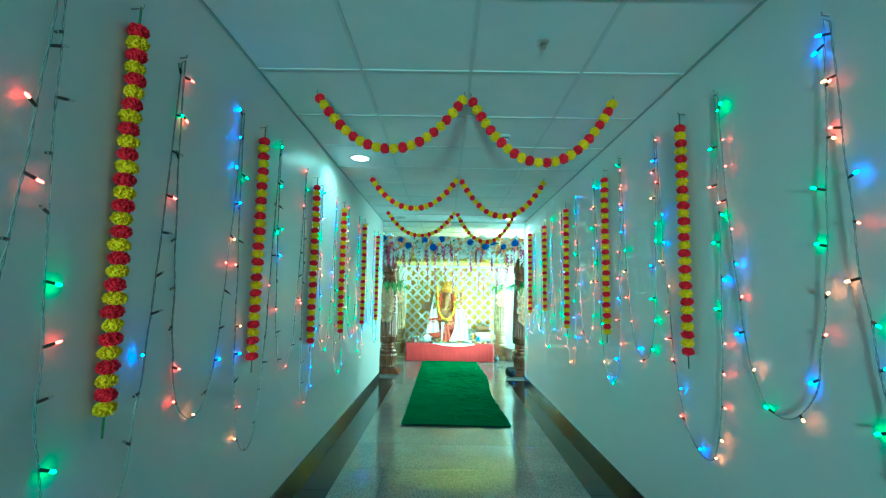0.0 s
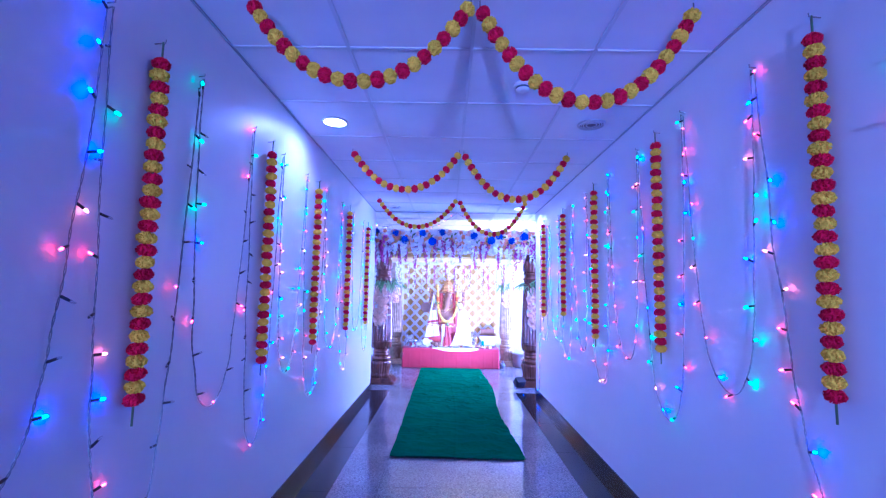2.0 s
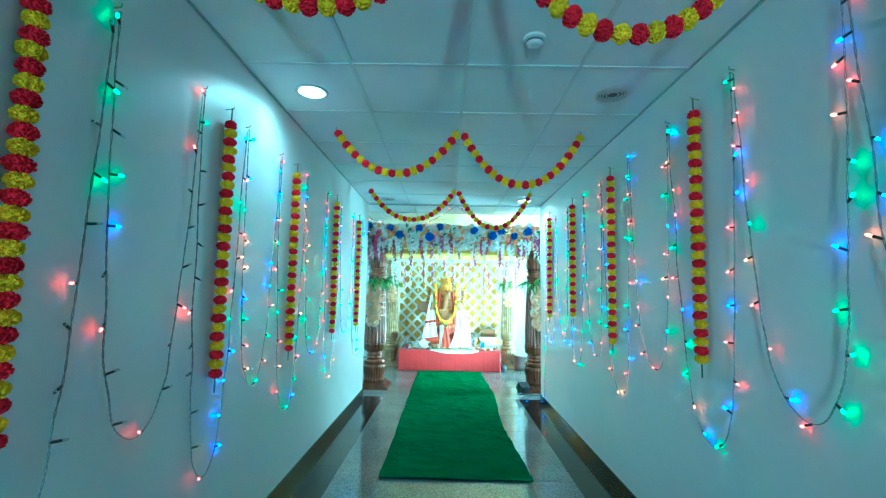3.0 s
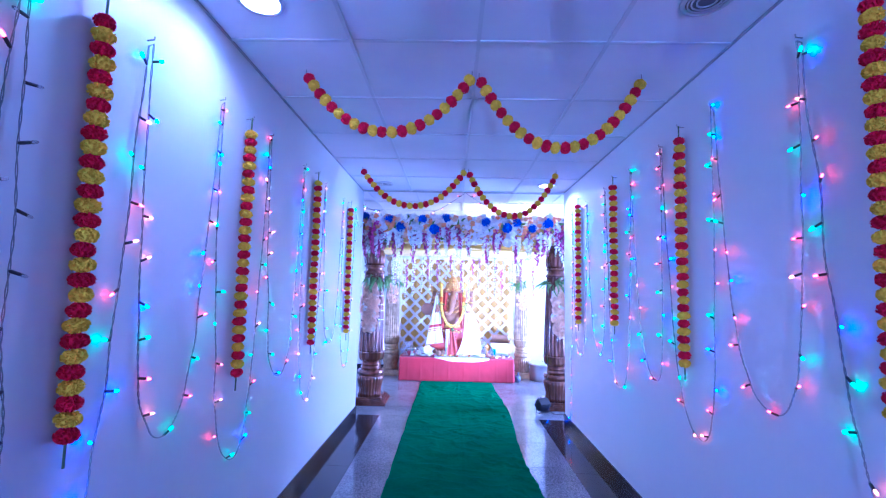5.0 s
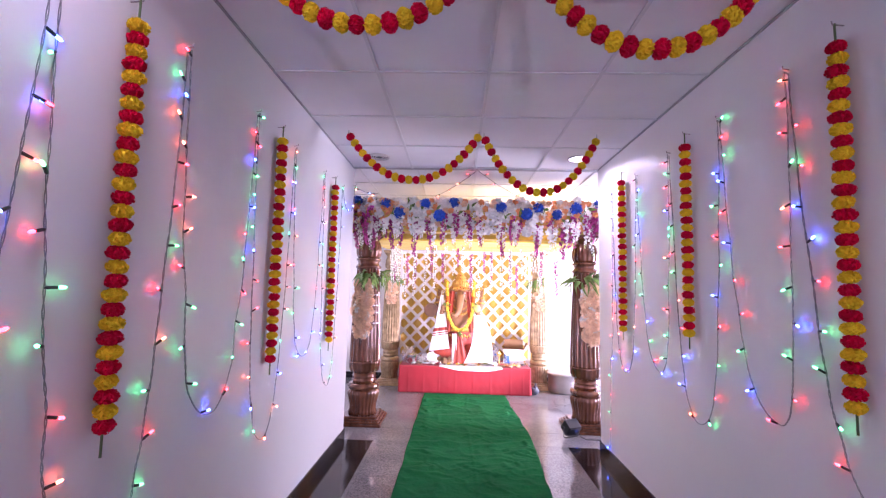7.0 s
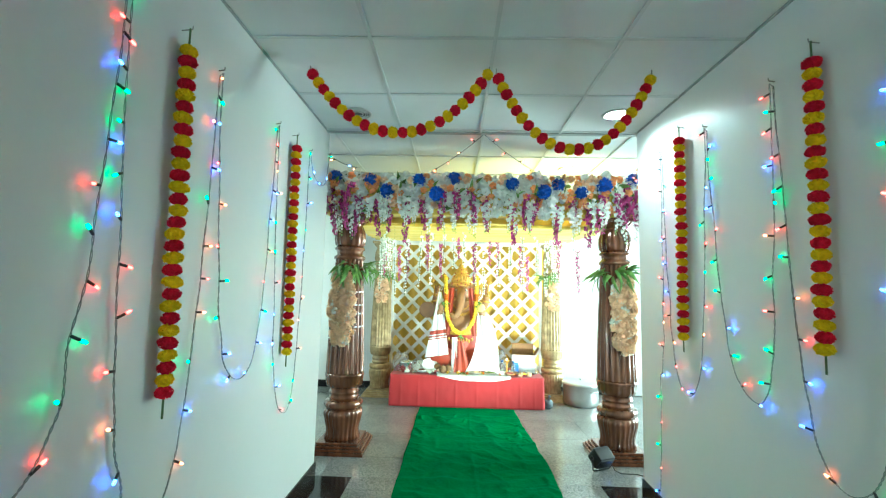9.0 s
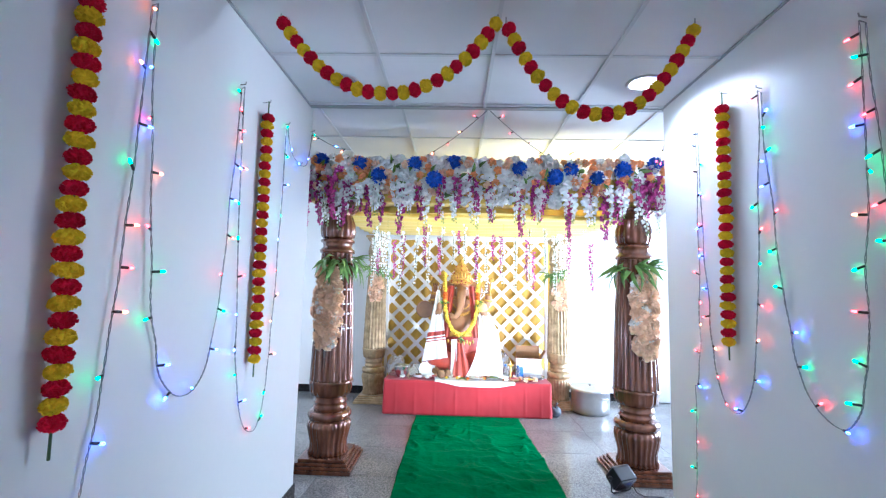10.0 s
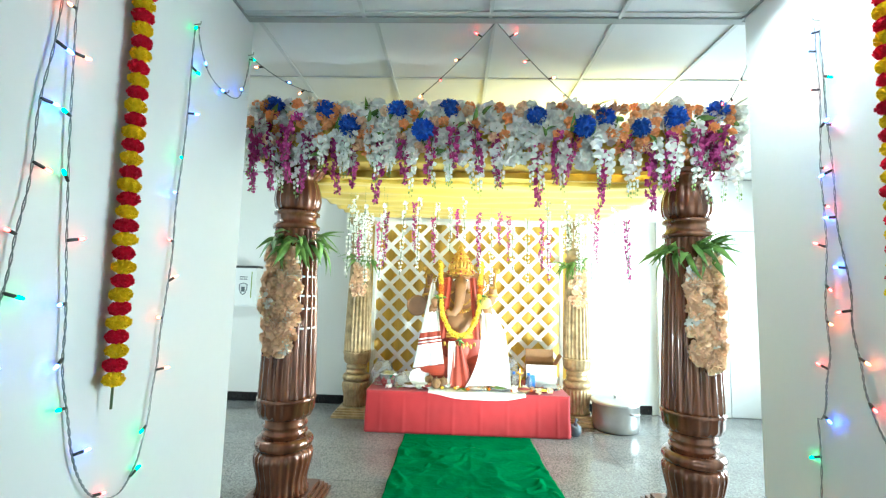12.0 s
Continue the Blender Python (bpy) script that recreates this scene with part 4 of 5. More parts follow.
for x0, x1, z0, z1 in ((-HWL - 0.025, -HWL + 0.015, 0, HTL), (HWL - 0.015, HWL + 0.025, 0, HTL), (-HWL + 0.015, HWL - 0.015, HTL - 0.03, HTL)):
    part("frame_bar", box(bmesh.new(), x0, -0.024, z0, x1, 0.010, z1, 0.003), LATTICE, lat)


# ---- altar ----
TX0, TX1, TY0, TY1, TZ = -0.70, 1.21, 11.52, 12.20, 0.385
tb = thing("altar_platform", (TX0 + TX1) / 2, (TY0 + TY1) / 2, 0, "low wooden platform hidden under red cloth", "table")
part("top_board", box(bmesh.new(), -0.94, -0.33, TZ - 0.04, 0.94, 0.33, TZ - 0.006, 0.003), CARD, tb)
for sx in (-1, 1):
    for sy in (-1, 1):
        part("leg", box(bmesh.new(), sx * 0.88 - 0.03, sy * 0.28 - 0.03, 0, sx * 0.88 + 0.03, sy * 0.28 + 0.03, TZ - 0.04, 0.003), CARD, tb)


def skirt_point(s, w, z):
    """A point of the cloth's outline at the distance s round the platform, w out of it."""
    W, D, r = TX1 - TX0, TY1 - TY0, 0.02
    per = 2 * (W + D)
    s %= per
    if s < W:
        return Vector((TX0 + s, TY0 - w, z))
    if s < W + D:
        return Vector((TX1 + w, TY0 + s - W, z))
    if s < 2 * W + D:
        return Vector((TX1 - (s - W - D), TY1 + w, z))
    return Vector((TX0 - w, TY1 - (s - 2 * W - D), z))


def skirt(u, v):
    per = 2 * (TX1 - TX0 + TY1 - TY0)
    s = u * per
    crease = sum(math.exp(-((((s - c + 0.5) % per) - 0.5) / 0.010) ** 2) for c in (0.13, 0.35, 0.58, 0.82, 1.08, 1.33, 1.62, 1.80)) * 0.006
    soft = 0.010 * noise.noise((s * 4.0, v * 1.2, 2)) + 0.005 * noise.noise((s * 13, v * 3, 4))
    return skirt_point(s, 0.010 + 0.012 * (1 - v) + (soft + crease) * (0.35 + 0.65 * (1 - v)), 0.004 + (TZ - 0.006) * v)


bm = sheet(bmesh.new(), 420, 16, skirt, 0.003)
box(bm, TX0 - 0.008, TY0 - 0.008, TZ - 0.004, TX1 + 0.008, TY1 + 0.008, TZ + 0.001, 0.002)
tagged(part("altar_cloth", bm, RED_CLOTH), "creased red cotton cloth over the low altar down to the floor", "tablecloth")


def runner_top(u, v):
    x = -0.12 + 0.92 * u
    drop = 0.055 * math.exp(-((u - 0.55) / 0.42) ** 4) + 0.006
    if v < 0.86:
        return Vector((x, TY1 - 0.06 - (TY1 - TY0 - 0.05) * v / 0.86, TZ + 0.006 + 0.003 * noise.noise((x * 6, v * 8, 0))))
    f = (v - 0.86) / 0.14
    return Vector((x, TY0 - 0.008 - 0.022 * min(1, 3 * f) + 0.006 * noise.noise((x * 8, f, 0)), TZ + 0.007 - drop * f * f))


tagged(part("white_runner", sheet(bmesh.new(), 60, 50, runner_top, 0.002), WHITE_CLOTH, smooth=True), "thin white cloth laid over the red altar cloth", "cloth")

# ---- idol: one plain sculpted figure ----
IX, IY = 0.17, 11.92
bm = bmesh.new()
box(bm, -0.40, -0.20, 0.0, 0.40, 0.20, 0.06, 0.012, 0)
ball(bm, (0, 0.02, 0.36), (0.25, 0.20, 0.30), 24, 16, 1)
ball(bm, (0, 0.0, 0.58), (0.235, 0.18, 0.22), 24, 16, 0)
ball(bm, (0, 0.02, 0.78), (0.215, 0.14, 0.16), 24, 14, 0)
ball(bm, (-0.20, -0.06, 0.17), (0.24, 0.16, 0.13), 20, 12, 1)
ball(bm, (0.20, -0.06, 0.17), (0.24, 0.16, 0.13), 20, 12, 1)
ball(bm, (0, -0.02, 0.985), (0.128, 0.115, 0.135), 24, 16, 0)
for s in (-1, 1):
    ball(bm, (s * 0.155, 0.03, 0.985), (0.085, 0.02, 0.115), 16, 12, 0, pose(0, 0, 0, 0, s * 12, -s * 18))
    ball(bm, (s * 0.055, -0.128, 1.015), (0.019, 0.008, 0.011), 12, 8, 3)
    ball(bm, (s * 0.054, -0.135, 1.014), (0.007, 0.005, 0.008), 8, 6, 4)
    tube(bm, [(s * 0.07, -0.08, 0.915), (s * 0.085, -0.15, 0.89), (s * 0.088, -0.19, 0.90)], [0.018, 0.013, 0.004], 8, 2)
    # raised rear arm and bent front arm
    tube(bm, [(s * 0.16, 0.05, 0.85), (s * 0.24, 0.06, 0.80), (s * 0.30, 0.05, 0.81), (s * 0.325, 0.03, 0.88), (s * 0.315, 0.0, 0.97)], [0.060, 0.055, 0.050, 0.043, 0.034], 14, 0)
    ball(bm, (s * 0.312, -0.01, 1.005), (0.036, 0.020, 0.042), 12, 8, 0)
    for k in range(4):
        tube(bm, [(s * 0.312 + 0.016 * (k - 1.5), -0.012, 1.03), (s * 0.312 + 0.021 * (k - 1.5), -0.018, 1.062), (s * 0.312 + 0.019 * (k - 1.5), -0.034, 1.072)], [0.009, 0.008, 0.006], 7, 0)
    lathe(bm, [(0.040, -0.008), (0.046, 0.0), (0.040, 0.008)], 14, 0, 2, pose(s * 0.318, 0.008, 0.945))
    tube(bm, [(s * 0.33, -0.03, 0.93), (s * 0.345, -0.03, 1.10)], 0.009, 7, 2)
    ball(bm, (s * 0.348, -0.03, 1.12), (0.035, 0.012, 0.030), 12, 8, 2)
    tube(bm, [(s * 0.19, 0.0, 0.80), (s * 0.30, -0.04, 0.68), (s * 0.27, -0.17, 0.70), (s * 0.24, -0.22, 0.76)], [0.066, 0.056, 0.045, 0.036], 12, 0)
    ball(bm, (s * 0.235, -0.235, 0.80), (0.038, 0.022, 0.05), 12, 8, 0)
    lathe(bm, [(0.058, -0.012), (0.066, 0), (0.058, 0.012)], 16, 0, 2, pose(s * 0.315, 0.04, 0.87, 0, s * 10, 0))
tube(bm, [(0, -0.10, 1.0), (0, -0.165, 0.93), (-0.005, -0.20, 0.84), (-0.02, -0.215, 0.75), (-0.06, -0.225, 0.69), (-0.105, -0.235, 0.69), (-0.12, -0.24, 0.725)], [0.066, 0.056, 0.047, 0.040, 0.034, 0.029, 0.022], 14, 0)
lathe(bm, [(0.123, 1.065), (0.134, 1.075), (0.136, 1.095), (0.123, 1.105), (0.121, 1.13), (0.121, 1.145), (0.104, 1.16), (0.106, 1.185), (0.103, 1.20), (0.083, 1.22), (0.084, 1.24), (0.060, 1.27), (0.061, 1.285), (0.037, 1.315), (0.024, 1.33), (0.030, 1.345), (0.012, 1.37)], 60, 12, 2)
for ring_r, ring_z, cnt in ((0.132, 1.085, 26), (0.120, 1.138, 22), (0.104, 1.192, 20), (0.082, 1.235, 16), (0.058, 1.28, 12)):
    for i in range(cnt):
        a = TAU * i / cnt
        ball(bm, (ring_r * math.cos(a), ring_r * math.sin(a), ring_z), 0.011, 6, 4, 2 if i % 3 else 1)
for i in range(9):                     # pointed crest plates along the front of the crown
    a = radians(-90 + (i - 4) * 17)
    ball(bm, (0.118 * math.cos(a), 0.118 * math.sin(a), 1.125 + 0.045 * math.cos((i - 4) * 0.38)), (0.017, 0.017, 0.042), 8, 6, 2)
ball(bm, (0.232, -0.255, 0.80), 0.056, 16, 10, 5)      # round sweet in the open hand
# disc held behind the raised arm, and jewels on the chest
lathe(bm, [(0.095, -0.012), (0.105, 0), (0.095, 0.012)], 24, 0, 0, pose(-0.42, 0.0, 0.75, 90, 0, 0))
for i in range(15):
    a = math.pi * (i + 0.5) / 15
    ball(bm, (0.13 * math.cos(a), -0.155 - 0.02 * math.sin(a), 0.80 - 0.10 * math.sin(a)), 0.013, 8, 5, 2)
for k, (rad, zz) in enumerate(((0.09, 0.83), (0.115, 0.78))):
    for i in range(17):
        a = math.pi * (i + 0.5) / 17
        ball(bm, (rad * math.cos(a), -0.165 - 0.015 * k - 0.012 * math.sin(a), zz - 0.06 * math.sin(a)), 0.010, 6, 4, 2)
for s in (-1, 1):
    tube(bm, [(s * 0.035, -0.118, 1.052), (s * 0.06, -0.112, 1.062), (s * 0.082, -0.100, 1.052)], 0.005, 6, 2)
    for i in range(7):
        a = -0.9 + 0.3 * i
        ball(bm, (s * (0.205 + 0.055 * math.cos(a)), 0.005, 0.985 + 0.085 * math.sin(a)), 0.011, 6, 4, 2)
    for zz, rr_ in ((0.70, 0.060), (0.745, 0.050)):
        ball(bm, (s * 0.275, -0.12, zz), (rr_, rr_ * 0.8, 0.012), 14, 6, 2)
tube(bm, [(-0.018, -0.128, 1.085), (0, -0.137, 1.055), (0.018, -0.128, 1.085)], 0.005, 6, 1)
for i in range(12):
    a = TAU * i / 12
    ball(bm, (0.130 * math.cos(a), 0.130 * math.sin(a), 1.10), 0.014, 6, 5, 1 if i % 2 else 2)
    ball(bm, (0.115 * math.cos(a + 0.26), 0.115 * math.sin(a + 0.26), 1.165), 0.013, 6, 5, 2)
for i in range(9):
    ball(bm, (-0.14 + 0.035 * i, -0.20 - 0.02 * math.sin(math.pi * i / 8), 0.40 - 0.02 * (i % 2)), (0.016, 0.010, 0.024), 6, 5, 2)
lathe(bm, [(0.232, 0.45), (0.245, 0.462), (0.245, 0.485), (0.232, 0.498)], 40, 20, 2, Matrix.Diagonal((1, 0.80, 1, 1)))
for s in (-1, 1):
    for i in range(5):
        ball(bm, (s * (0.105 - 0.018 * i), -0.118 + 0.004 * i, 1.075 + 0.012 * i), 0.012, 6, 4, 2)
    ball(bm, (s * 0.19, -0.06, 0.90), (0.028, 0.02, 0.045), 10, 8, 2)
idol = part("idol_statue", bm, [SKIN, ORANGE_SILK, GILT, WHITE_PL, BLACK_PL, SWEET])
idol.matrix_local = pose(IX, IY, TZ + 0.012) @ Matrix.Diagonal((1.08, 1, 1.045, 1))
tagged(idol, "painted seated elephant-headed idol with a gilt crown on the altar", "statue")

# garland and stoles on the idol
tiny = [pompom("marigold_head", GARLAND_Y, 0.024, 0.018, 60, 3), pompom("marigold_head", GARLAND_O, 0.024, 0.018, 60, 4)]
ng = thing("neck_garland", IX, IY - 0.025, TZ + 1.0, "yellow and orange marigold garland round the idol's neck", "garland")
rows = 62
for i in range(rows):
    u = i / (rows - 1) * 2 - 1
    a = abs(u)
    if a > 0.55:                       # straight falls from the shoulders
        f = (a - 0.55) / 0.45
        x, z, y = math.copysign(0.195 + 0.015 * f, u), -0.08 + 0.33 * f, -0.215 + 0.05 * f
    else:                              # the loop over the belly
        th = u / 0.55 * math.pi / 2
        x, z, y = 0.195 * math.sin(th), -0.08 - 0.40 * math.cos(th), -0.235 - 0.02 * math.cos(th)
    orange = 0.56 < a < 0.68
    place("marigold", tiny[1 if orange else 0], ng, "", pose(x + rnd.uniform(-0.004, 0.004), y, z, rnd.uniform(0, 90), rnd.uniform(0, 90), rnd.uniform(0, 360)) @ Matrix.Scale(rnd.uniform(1.05, 1.4), 4))
for s in (-1, 1):
    for i in range(9):
        place("leaf", LEAVES[0], ng, "", pose(s * 0.20, -0.24, -0.10 + rnd.uniform(-0.03, 0.03), rnd.uniform(0, 360), rnd.uniform(-60, 60), rnd.uniform(0, 360)) @ Matrix.Scale(0.7, 4))
for i in range(7):
    place("leaf", LEAVES[0], ng, "", pose(rnd.uniform(-0.02, 0.02), -0.262, -0.51 + rnd.uniform(-0.02, 0.02), rnd.uniform(0, 360), rnd.uniform(-60, 60), rnd.uniform(0, 360)) @ Matrix.Scale(0.7, 4))


def drape(name, label, fn, mat, nu=30, nv=40, thick=0.003):
    return tagged(part(name, sheet(bmesh.new(), nu, nv, fn, thick), mat, smooth=True), label, "cloth")


for s in (-1, 1):
    drape("red_stole", "red and orange silk stole over the idol's shoulder",
          lambda u, v, s=s: Vector((IX + s * (0.088 + 0.075 * u + 0.05 * v), IY - 0.155 - 0.065 * min(1, v * 2.2) + 0.010 * math.sin(u * 9), TZ + 1.10 - 0.62 * v)), ORANGE_SILK)
def folds(u, v, n, seed):
    """Uneven soft folds of hanging cloth."""
    return 0.020 * math.sin(n * u + 2.2 * noise.noise((u * 2, v * 1.5, seed))) * (0.4 + 0.9 * abs(noise.noise((u * 4, v * 2, seed + 3)))) + 0.016 * noise.noise((u * 7, v * 3, seed + 7))


def shawl(u, v):
    return Vector((IX - 0.26 - 0.04 * u * (1 - v) + v * (0.11 - 0.31 * u), IY - 0.20 - 0.05 * v + 0.8 * folds(u, v, 13, 1), TZ + 1.04 - 0.80 * v - 0.05 * u * v))


drape("white_shawl", "white cotton shawl with a red border hanging from the idol's arm", shawl, WHITE_CLOTH, 40, 40)
for band0, band1 in ((0.60, 0.66), (0.68, 0.70), (0.72, 0.735)):
    drape("red_border_cloth", "woven dull red border band on the white shawl",
          lambda u, v, a=band0, b=band1: shawl(u, a + (b - a) * v) + Vector((0, -0.005, 0)), ORANGE_SILK, 40, 3)


def knee_cloth(u, v):
    x = IX + 0.22 - 0.16 * v ** 3 + u * (0.12 + 0.10 * min(1.0, 3 * v) + 0.22 * v ** 2.2)
    y = IY - 0.19 - 0.13 * math.sin(min(1.0, v * 1.25) * math.pi / 2) + 1.3 * folds(u, v, 11, 5)
    return Vector((x, y, TZ + 0.79 - 0.76 * v + 0.03 * math.sin(math.pi * u) * v))


drape("white_drape", "white cotton cloth draped over the idol's knee down to the altar", knee_cloth, WHITE_CLOTH, 44, 40)
drape("narrow_white_cloth", "narrow white cotton sash hanging before the idol",
      lambda u, v: Vector((IX - 0.11 + 0.07 * u, IY - 0.245 - 0.02 * v + 0.010 * math.sin(u * 11), TZ + 0.46 - 0.44 * v)), WHITE_CLOTH, 14, 26)
drape("orange_silk_cloth", "orange-red silk sash gathered at the idol's feet",
      lambda u, v: Vector((IX - 0.03 + (0.05 + 0.10 * v) * (u - 0.25) * 1.6, IY - 0.25 - 0.04 * v + 0.012 * math.sin(u * 15), TZ + 0.42 - 0.40 * v)), ORANGE_SILK, 24, 26)

# ---- offerings on the altar ----
TOP = TZ + 0.012


def bag(x, y, s, seed):
    bm = bmesh.new()
    def fn(u, v):
        a = TAU * u
        r = (0.10 - 0.045 * v + 0.035 * math.sin(math.pi * v)) * s * (1 + 0.35 * noise.noise((math.cos(a) * 2.2, math.sin(a) * 2.2, v * 3 + seed)))
        return Vector((r * math.cos(a), r * math.sin(a), 0.22 * s * v * (1 + 0.3 * noise.noise((a, seed, 2)))))
    sheet(bm, 40, 16, fn, 0.0008)
    ob = part("plastic_bag", bm, FILM)
    ob.matrix_local = pose(x, y, TOP)
    tagged(ob, "crumpled clear plastic bag standing on the altar", "bag", "bags on the altar")


bag(-0.60, 11.78, 1.0, 3), bag(0.66, 11.95, 1.25, 9), bag(-0.40, 11.68, 0.6, 5)


def bowl(x, y, r, h, mat, label, fill=None, name="steel_bowl"):
    t = thing(name, x, y, TOP, label, "bowl", "vessels on the altar")
    part("body", lathe(bmesh.new(), [(r * 0.55, 0.0), (r * 0.8, h * 0.35), (r * 0.97, h), (r, h), (r * 0.98, h * 0.94), (r * 0.80, h * 0.40), (r * 0.5, 0.006)], 28, caps=True), mat, t)
    if fill:
        part("food", lathe(bmesh.new(), [(r * 0.83, h * 0.55), (r * 0.80, h * 0.75), (r * 0.45, h * 1.0), (r * 0.1, h * 1.12)], 24), fill, t)
    return t


bowl(-0.52, 11.66, 0.10, 0.13, STEEL, "small polished steel pot on the altar")
bowl(-0.31, 11.66, 0.085, 0.035, WHITE_PL, "white paper plate of offerings on the altar", FRUIT, "plate")
bowl(-0.15, 11.60, 0.07, 0.03, STEEL, "steel plate of red powder on the altar", RED_CLOTH, "plate")
bowl(0.58, 11.66, 0.12, 0.03, STEEL, "large steel plate of flowers and fruit on the altar", BANANA, "plate")
bowl(0.80, 11.61, 0.075, 0.03, CARD, "leaf plate of red powder on the altar", RED_CLOTH, "plate")
bowl(0.97, 11.60, 0.075, 0.025, STEEL, "steel plate of yellow rice on the altar", GARLAND_Y, "plate")
bowl(0.36, 11.62, 0.11, 0.025, STEEL, "steel plate of petals on the altar", PETAL_W, "plate")
for i in range(3):
    bowl(1.09, 11.72, 0.095, 0.014, STEEL, "flat steel plate in a stack on the altar", None, "plate").location.z = TOP + 0.010 * i
for x, y, r in ((-0.05, 11.62, 0.045), (-0.12, 11.70, 0.05), (0.02, 11.66, 0.045), (-0.24, 11.74, 0.05)):
    bm = bmesh.new()
    vs = ball(bm, (0, 0, r * 0.95), (r, r, r * 1.1), 16, 10)
    for v in vs:
        v.co *= 1 + 0.10 * noise.noise(v.co * 30)
    tube(bm, [(0, 0, r * 1.9), (0.004, 0.002, r * 2.5)], [0.012, 0.003], 6)
    tagged(part("coconut", bm, FRUIT, m=pose(x, y, TOP + 0.002)), "brown husked coconut on the altar", "coconut", "coconuts on the altar")
for i in range(96):
    x, y = rnd.uniform(-0.55, 1.05), rnd.uniform(11.555, 11.72)
    k = rnd.randrange(5)
    me = (tiny[0], tiny[1], WHITE[2], PEACH[0], LEAVES[0])[k]
    ob = place("loose_flower", me, None, "", pose(x, y, TOP + 0.014, rnd.uniform(-30, 30), 0, rnd.uniform(0, 360)) @ Matrix.Scale(rnd.uniform(0.5, 0.85), 4))
    tagged(ob, "loose flower head offered on the altar cloth", "flower", "loose flowers on the altar")
for x, y in ((0.86, 11.70), (0.72, 11.74)):
    t = thing("plastic_bottle", x, y, TOP, "small bottle with a blue cap on the altar", "bottle", "bottles on the altar")
    part("body", lathe(bmesh.new(), [(0.028, 0), (0.03, 0.005), (0.03, 0.10), (0.012, 0.125), (0.012, 0.14)], 20), FILM, t)
    part("cap", lathe(bmesh.new(), [(0.014, 0.138), (0.014, 0.16), (0.012, 0.162)], 16), BLUE_PL, t)
ol = thing("oil_lamp", 0.77, 11.66, TOP, "small brass oil lamp on a stem, on the altar", "oil lamp")
part("stem", lathe(bmesh.new(), [(0.045, 0), (0.045, 0.006), (0.012, 0.018), (0.009, 0.09), (0.014, 0.10), (0.009, 0.11), (0.009, 0.15)], 20), GILT, ol)
part("cup", lathe(bmesh.new(), [(0.012, 0.148), (0.035, 0.165), (0.038, 0.172), (0.03, 0.168)], 20), GILT, ol)
part("flame", lathe(bmesh.new(), [(0.002, 0.170), (0.006, 0.180), (0.003, 0.196), (0.0008, 0.204)], 8), glowing("lamp_flame", (1.0, 0.5, 0.12), 25), ol)
for x, y, tilt, rz_ in ((-0.22, 11.69, 48, 12), (-0.38, 11.74, 30, -20)):
    t = thing("paper_plate", x, y, TOP, "white paper plate leaning on the offerings", "plate", "vessels on the altar", rz_)
    part("dish", lathe(bmesh.new(), [(0.06, 0.0), (0.085, 0.006), (0.10, 0.016), (0.103, 0.016), (0.088, 0.004), (0.062, -0.002)], 28, m=pose(0, 0, 0.10 * math.sin(radians(tilt)) + 0.004, tilt, 0, 0)), WHITE_PL, t)
for x, y, h, mat in ((-0.44, 11.80, 0.10, CARD), (0.50, 11.74, 0.07, RED_CLOTH), (0.90, 11.76, 0.11, BLUE_PL)):
    t = thing("packet", x, y, TOP, "small upright packet among the offerings", "packet", "packets on the altar", rnd.uniform(-30, 30))
    part("body", box(bmesh.new(), -0.035, -0.015, 0, 0.035, 0.015, h, 0.006), mat, t)
    part("fold", box(bmesh.new(), -0.036, -0.004, h, 0.036, 0.004, h + 0.018, 0.001), mat, t)
cb = thing("cardboard_box", 1.02, 11.93, TOP, "open cardboard box with a white front on the altar", "box", rz=-6)
for nm, b, mt in (("side_panel", (-0.15, -0.11, 0, -0.146, 0.11, 0.22), CARD), ("side_panel", (0.146, -0.11, 0, 0.15, 0.11, 0.22), CARD), ("back_panel", (-0.146, 0.106, 0, 0.146, 0.11, 0.22), CARD),
                  ("front_panel", (-0.15, -0.114, 0, 0.15, -0.11, 0.22), WHITE_PL), ("bottom_panel", (-0.146, -0.11, 0.001, 0.146, 0.106, 0.005), CARD)):
    part(nm, box(bmesh.new(), *b), mt, cb)
part("flap", box(bmesh.new(), -0.146, 0, 0, 0.146, 0.003, 0.13), CARD, cb, "", pose(0, 0.108, 0.22, -12, 0, 0))
part("flap", box(bmesh.new(), 0, -0.10, 0, 0.003, 0.10, 0.11), CARD, cb, "", pose(0.148, 0, 0.22, 0, 30, 0))

# ---- things on the floor ----
pot = thing("cooking_pot", 1.77, 11.88, 0, "large dull aluminium cooking pot with a lid on the floor", "pot")
part("body", lathe(bmesh.new(), [(0.20, 0.0), (0.222, 0.012), (0.226, 0.10), (0.226, 0.255), (0.238, 0.262), (0.238, 0.268), (0.22, 0.268)], 56), ALU, pot)
lid = part("lid", lathe(bmesh.new(), [(0.236, 0.270), (0.238, 0.278), (0.20, 0.290), (0.11, 0.302), (0.02, 0.306)], 56), ALU, pot)
part("lid_knob", lathe(bmesh.new(), [(0.012, 0.304), (0.010, 0.316), (0.022, 0.324), (0.018, 0.333)], 20), ALU, lid)
for a in (-60, 120):
    m = pose(0, 0, 0.20, 0, 0, a)
    part("handle", tube(bmesh.new(), [m @ Vector(p) for p in ((0.222, -0.06, 0), (0.252, -0.05, 0), (0.258, 0, 0), (0.252, 0.05, 0), (0.222, 0.06, 0))], 0.007, 8), ALU, pot)

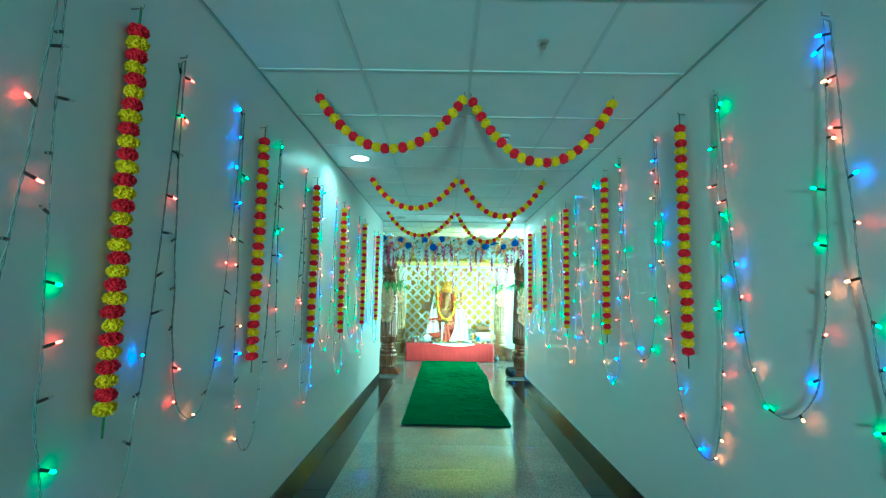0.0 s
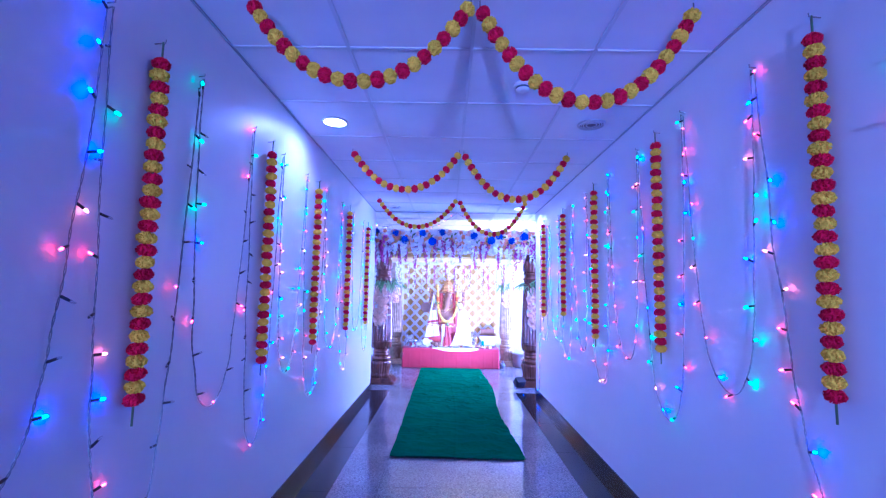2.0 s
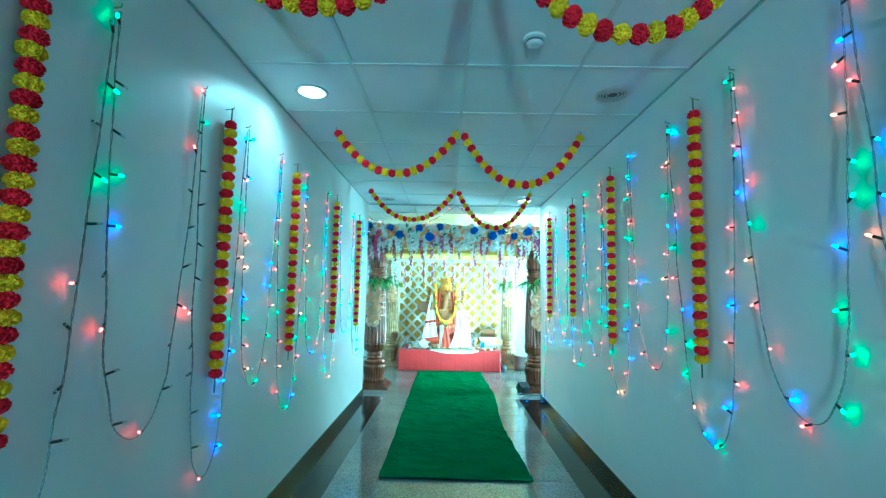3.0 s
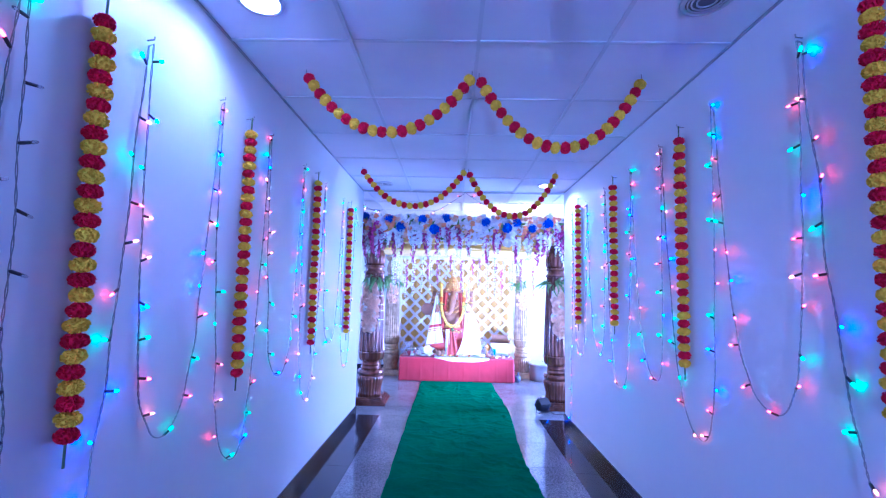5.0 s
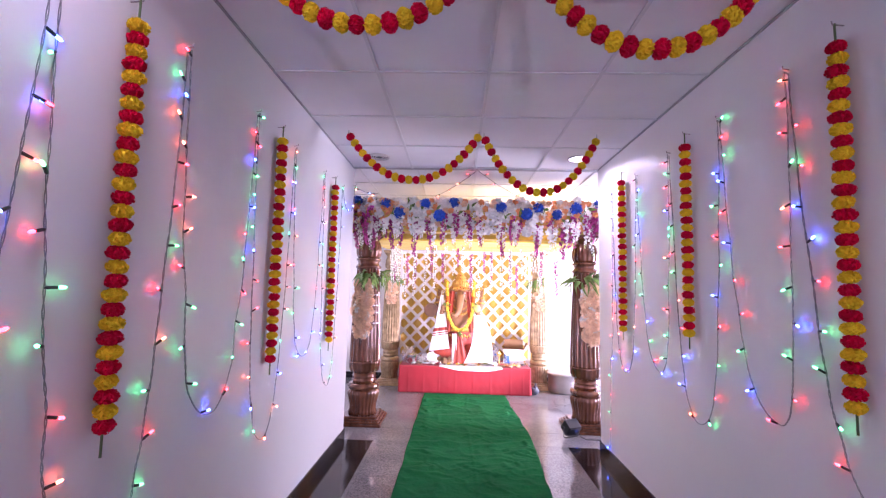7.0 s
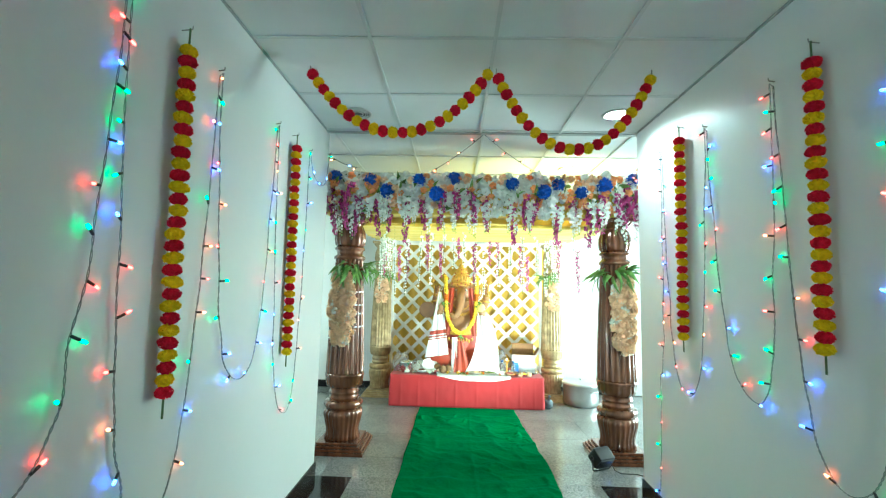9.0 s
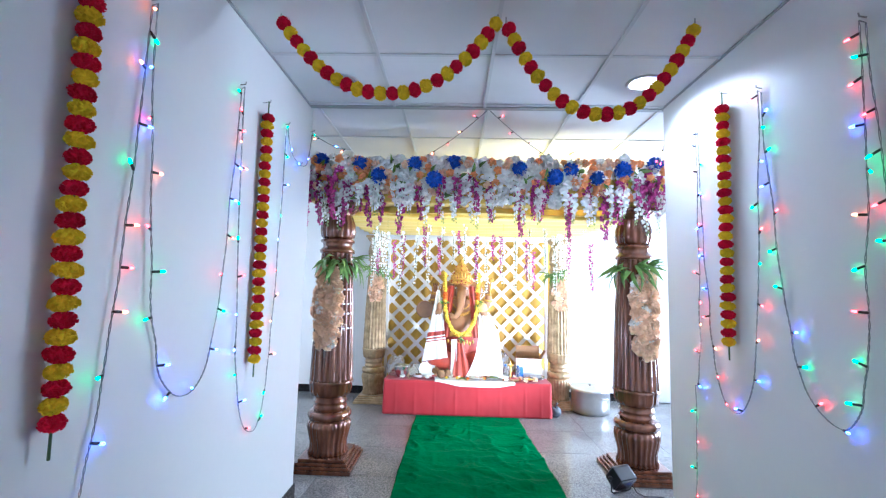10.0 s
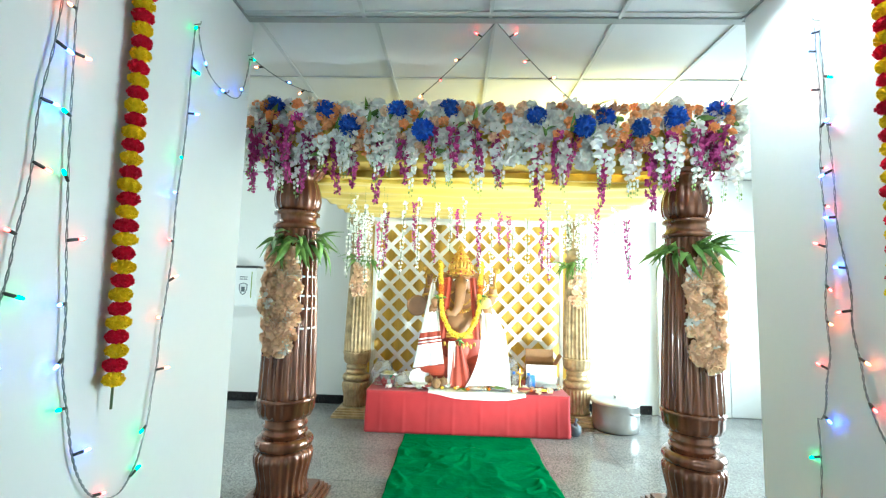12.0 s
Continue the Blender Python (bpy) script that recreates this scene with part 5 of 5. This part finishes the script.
fl = thing("flood_light", 1.33, 9.80, 0, "black stage flood light on a bracket beside the pillar", "stage light", rz=25)
fl.scale = (0.8, 0.8, 0.8)
part("bracket", tube(bmesh.new(), [(-0.115, 0, 0.135), (-0.115, -0.01, 0.02), (-0.10, -0.012, 0.008), (0.10, -0.012, 0.008), (0.115, -0.01, 0.02), (0.115, 0, 0.135)], 0.007, 8), BLACK_PL, fl)
hd = pose(0, 0, 0.135, 38, 0, 0)
bm = bmesh.new()
box(bm, -0.095, -0.075, -0.075, 0.095, 0.055, 0.075, 0.012, 0, hd)
housing = part("housing", bm, BLACK_PL, fl)
for i in range(6):
    part("cooling_fin", box(bmesh.new(), -0.085, -0.089, -0.065 + 0.024 * i, 0.085, -0.073, -0.058 + 0.024 * i, 0, 0, hd), BLACK_PL, housing)
part("lens_rim", box(bmesh.new(), -0.09, 0.055, -0.07, 0.09, 0.062, 0.07, 0.004, 0, hd), GREY_INK, housing)
for s in (-1, 1):
    part("knob", lathe(bmesh.new(), [(0.018, 0), (0.018, 0.016), (0.012, 0.02)], 14, m=pose(s * 0.112, 0, 0.135, 0, s * 90, 0)), BLACK_PL, fl)
part("status_light", box(bmesh.new(), 0.03, -0.0765, 0.02, 0.055, -0.0745, 0.026, 0, 0, hd), LED["blue"], housing)
part("cable", tube(bmesh.new(), [(0.05, -0.06, 0.12), (0.07, -0.12, 0.03), (0.12, -0.16, 0.006), (0.26, -0.22, 0.005), (0.36, -0.42, 0.005)], 0.005, 6), BLACK_PL, fl)

bm = bmesh.new()
vs = ball(bm, (0, 0, 0.055), (0.065, 0.055, 0.06), 20, 12)
for v in vs:
    v.co *= 1 + 0.22 * noise.noise(v.co * 26)
    v.co.z = max(0.0, v.co.z)
tube(bm, [(0, 0, 0.10), (0.005, 0, 0.13), (0.02, 0, 0.16)], [0.016, 0.008, 0.02], 8)
tagged(part("small_bag", bm, GREY_INK, m=pose(1.285, 11.60, 0)), "small dark knotted bag on the floor by the altar", "bag")

# white wall cabinet with a printed shield, on the far wall
wc = thing("wall_cabinet", -2.45, YR, 1.10, "white enamel wall cabinet with a dark printed shield", "cabinet")
part("body", box(bmesh.new(), -0.30, -0.16, 0, 0.25, -0.001, 0.46, 0.010), WHITE_PL, wc)
part("lid_edge", box(bmesh.new(), -0.305, -0.165, 0.445, 0.255, -0.02, 0.472, 0.006), BLACK_PL, wc)
wdoor = part("door", box(bmesh.new(), -0.28, -0.168, 0.02, 0.23, -0.160, 0.435, 0.004), WHITE_PL, wc)
bm = bmesh.new()
outl = [(-0.045, 0.055), (0.0, 0.070), (0.045, 0.055), (0.045, 0.0), (0.025, -0.045), (0.0, -0.065), (-0.025, -0.045), (-0.045, 0.0)]
for k, (a, b) in enumerate(zip(outl, outl[1:] + outl[:1])):
    tube(bm, [(a[0], 0, a[1]), (b[0], 0, b[1])], 0.005, 5)
box(bm, -0.020, -0.003, -0.030, 0.020, 0.003, 0.025, 0.001)
part("printed_shield", bm, GREY_INK, wdoor, "dark printed shield outline", pose(0.10, -0.169, 0.20))
for k in range(2):
    part("printed_bar", box(bmesh.new(), -0.045, -0.001, 0, 0.045, 0.001, 0.010), GREY_INK, wdoor, "", pose(0.10, -0.1695, 0.31 + 0.025 * k))
part("status_strip", box(bmesh.new(), 0.19, -0.170, 0.10, 0.20, -0.168, 0.40), BANANA, wc)


# ---- floor tiles, each a piece of the floor ----
flo = bpy.data.objects["floor"]
tile_meshes = {}


def floor_tile(x0, y0, x1, y1):
    w, d = round(x1 - x0, 3), round(y1 - y0, 3)
    if w < 0.02 or d < 0.02:
        return
    if (w, d) not in tile_meshes:
        bm = bmesh.new()
        g = 0.0012
        box(bm, -w / 2 + g, -d / 2 + g, -0.006, w / 2 - g, d / 2 - g, 0.0, 0.0)
        tile_meshes[(w, d)] = mesh_of("tile", bm, FLOOR_T)
    place("tile", tile_meshes[(w, d)], flo, "", pose((x0 + x1) / 2, (y0 + y1) / 2, 0))


def lay(xs, ys):
    for xa, xb in zip(xs, xs[1:]):
        for ya, yb in zip(ys, ys[1:]):
            floor_tile(xa, ya, xb, yb)


lay([-0.685, -0.33, 0.27, 0.87, 1.225], [YB] + [-0.9 + 0.6 * k for k in range(0, 18) if -0.9 + 0.6 * k < YE - 0.05] + [YE])
lay([RL] + [0.27 + 0.6 * k for k in range(-6, 7)] + [RR], [YE] + [9.9 + 0.6 * k for k in range(0, 5)] + [YR])
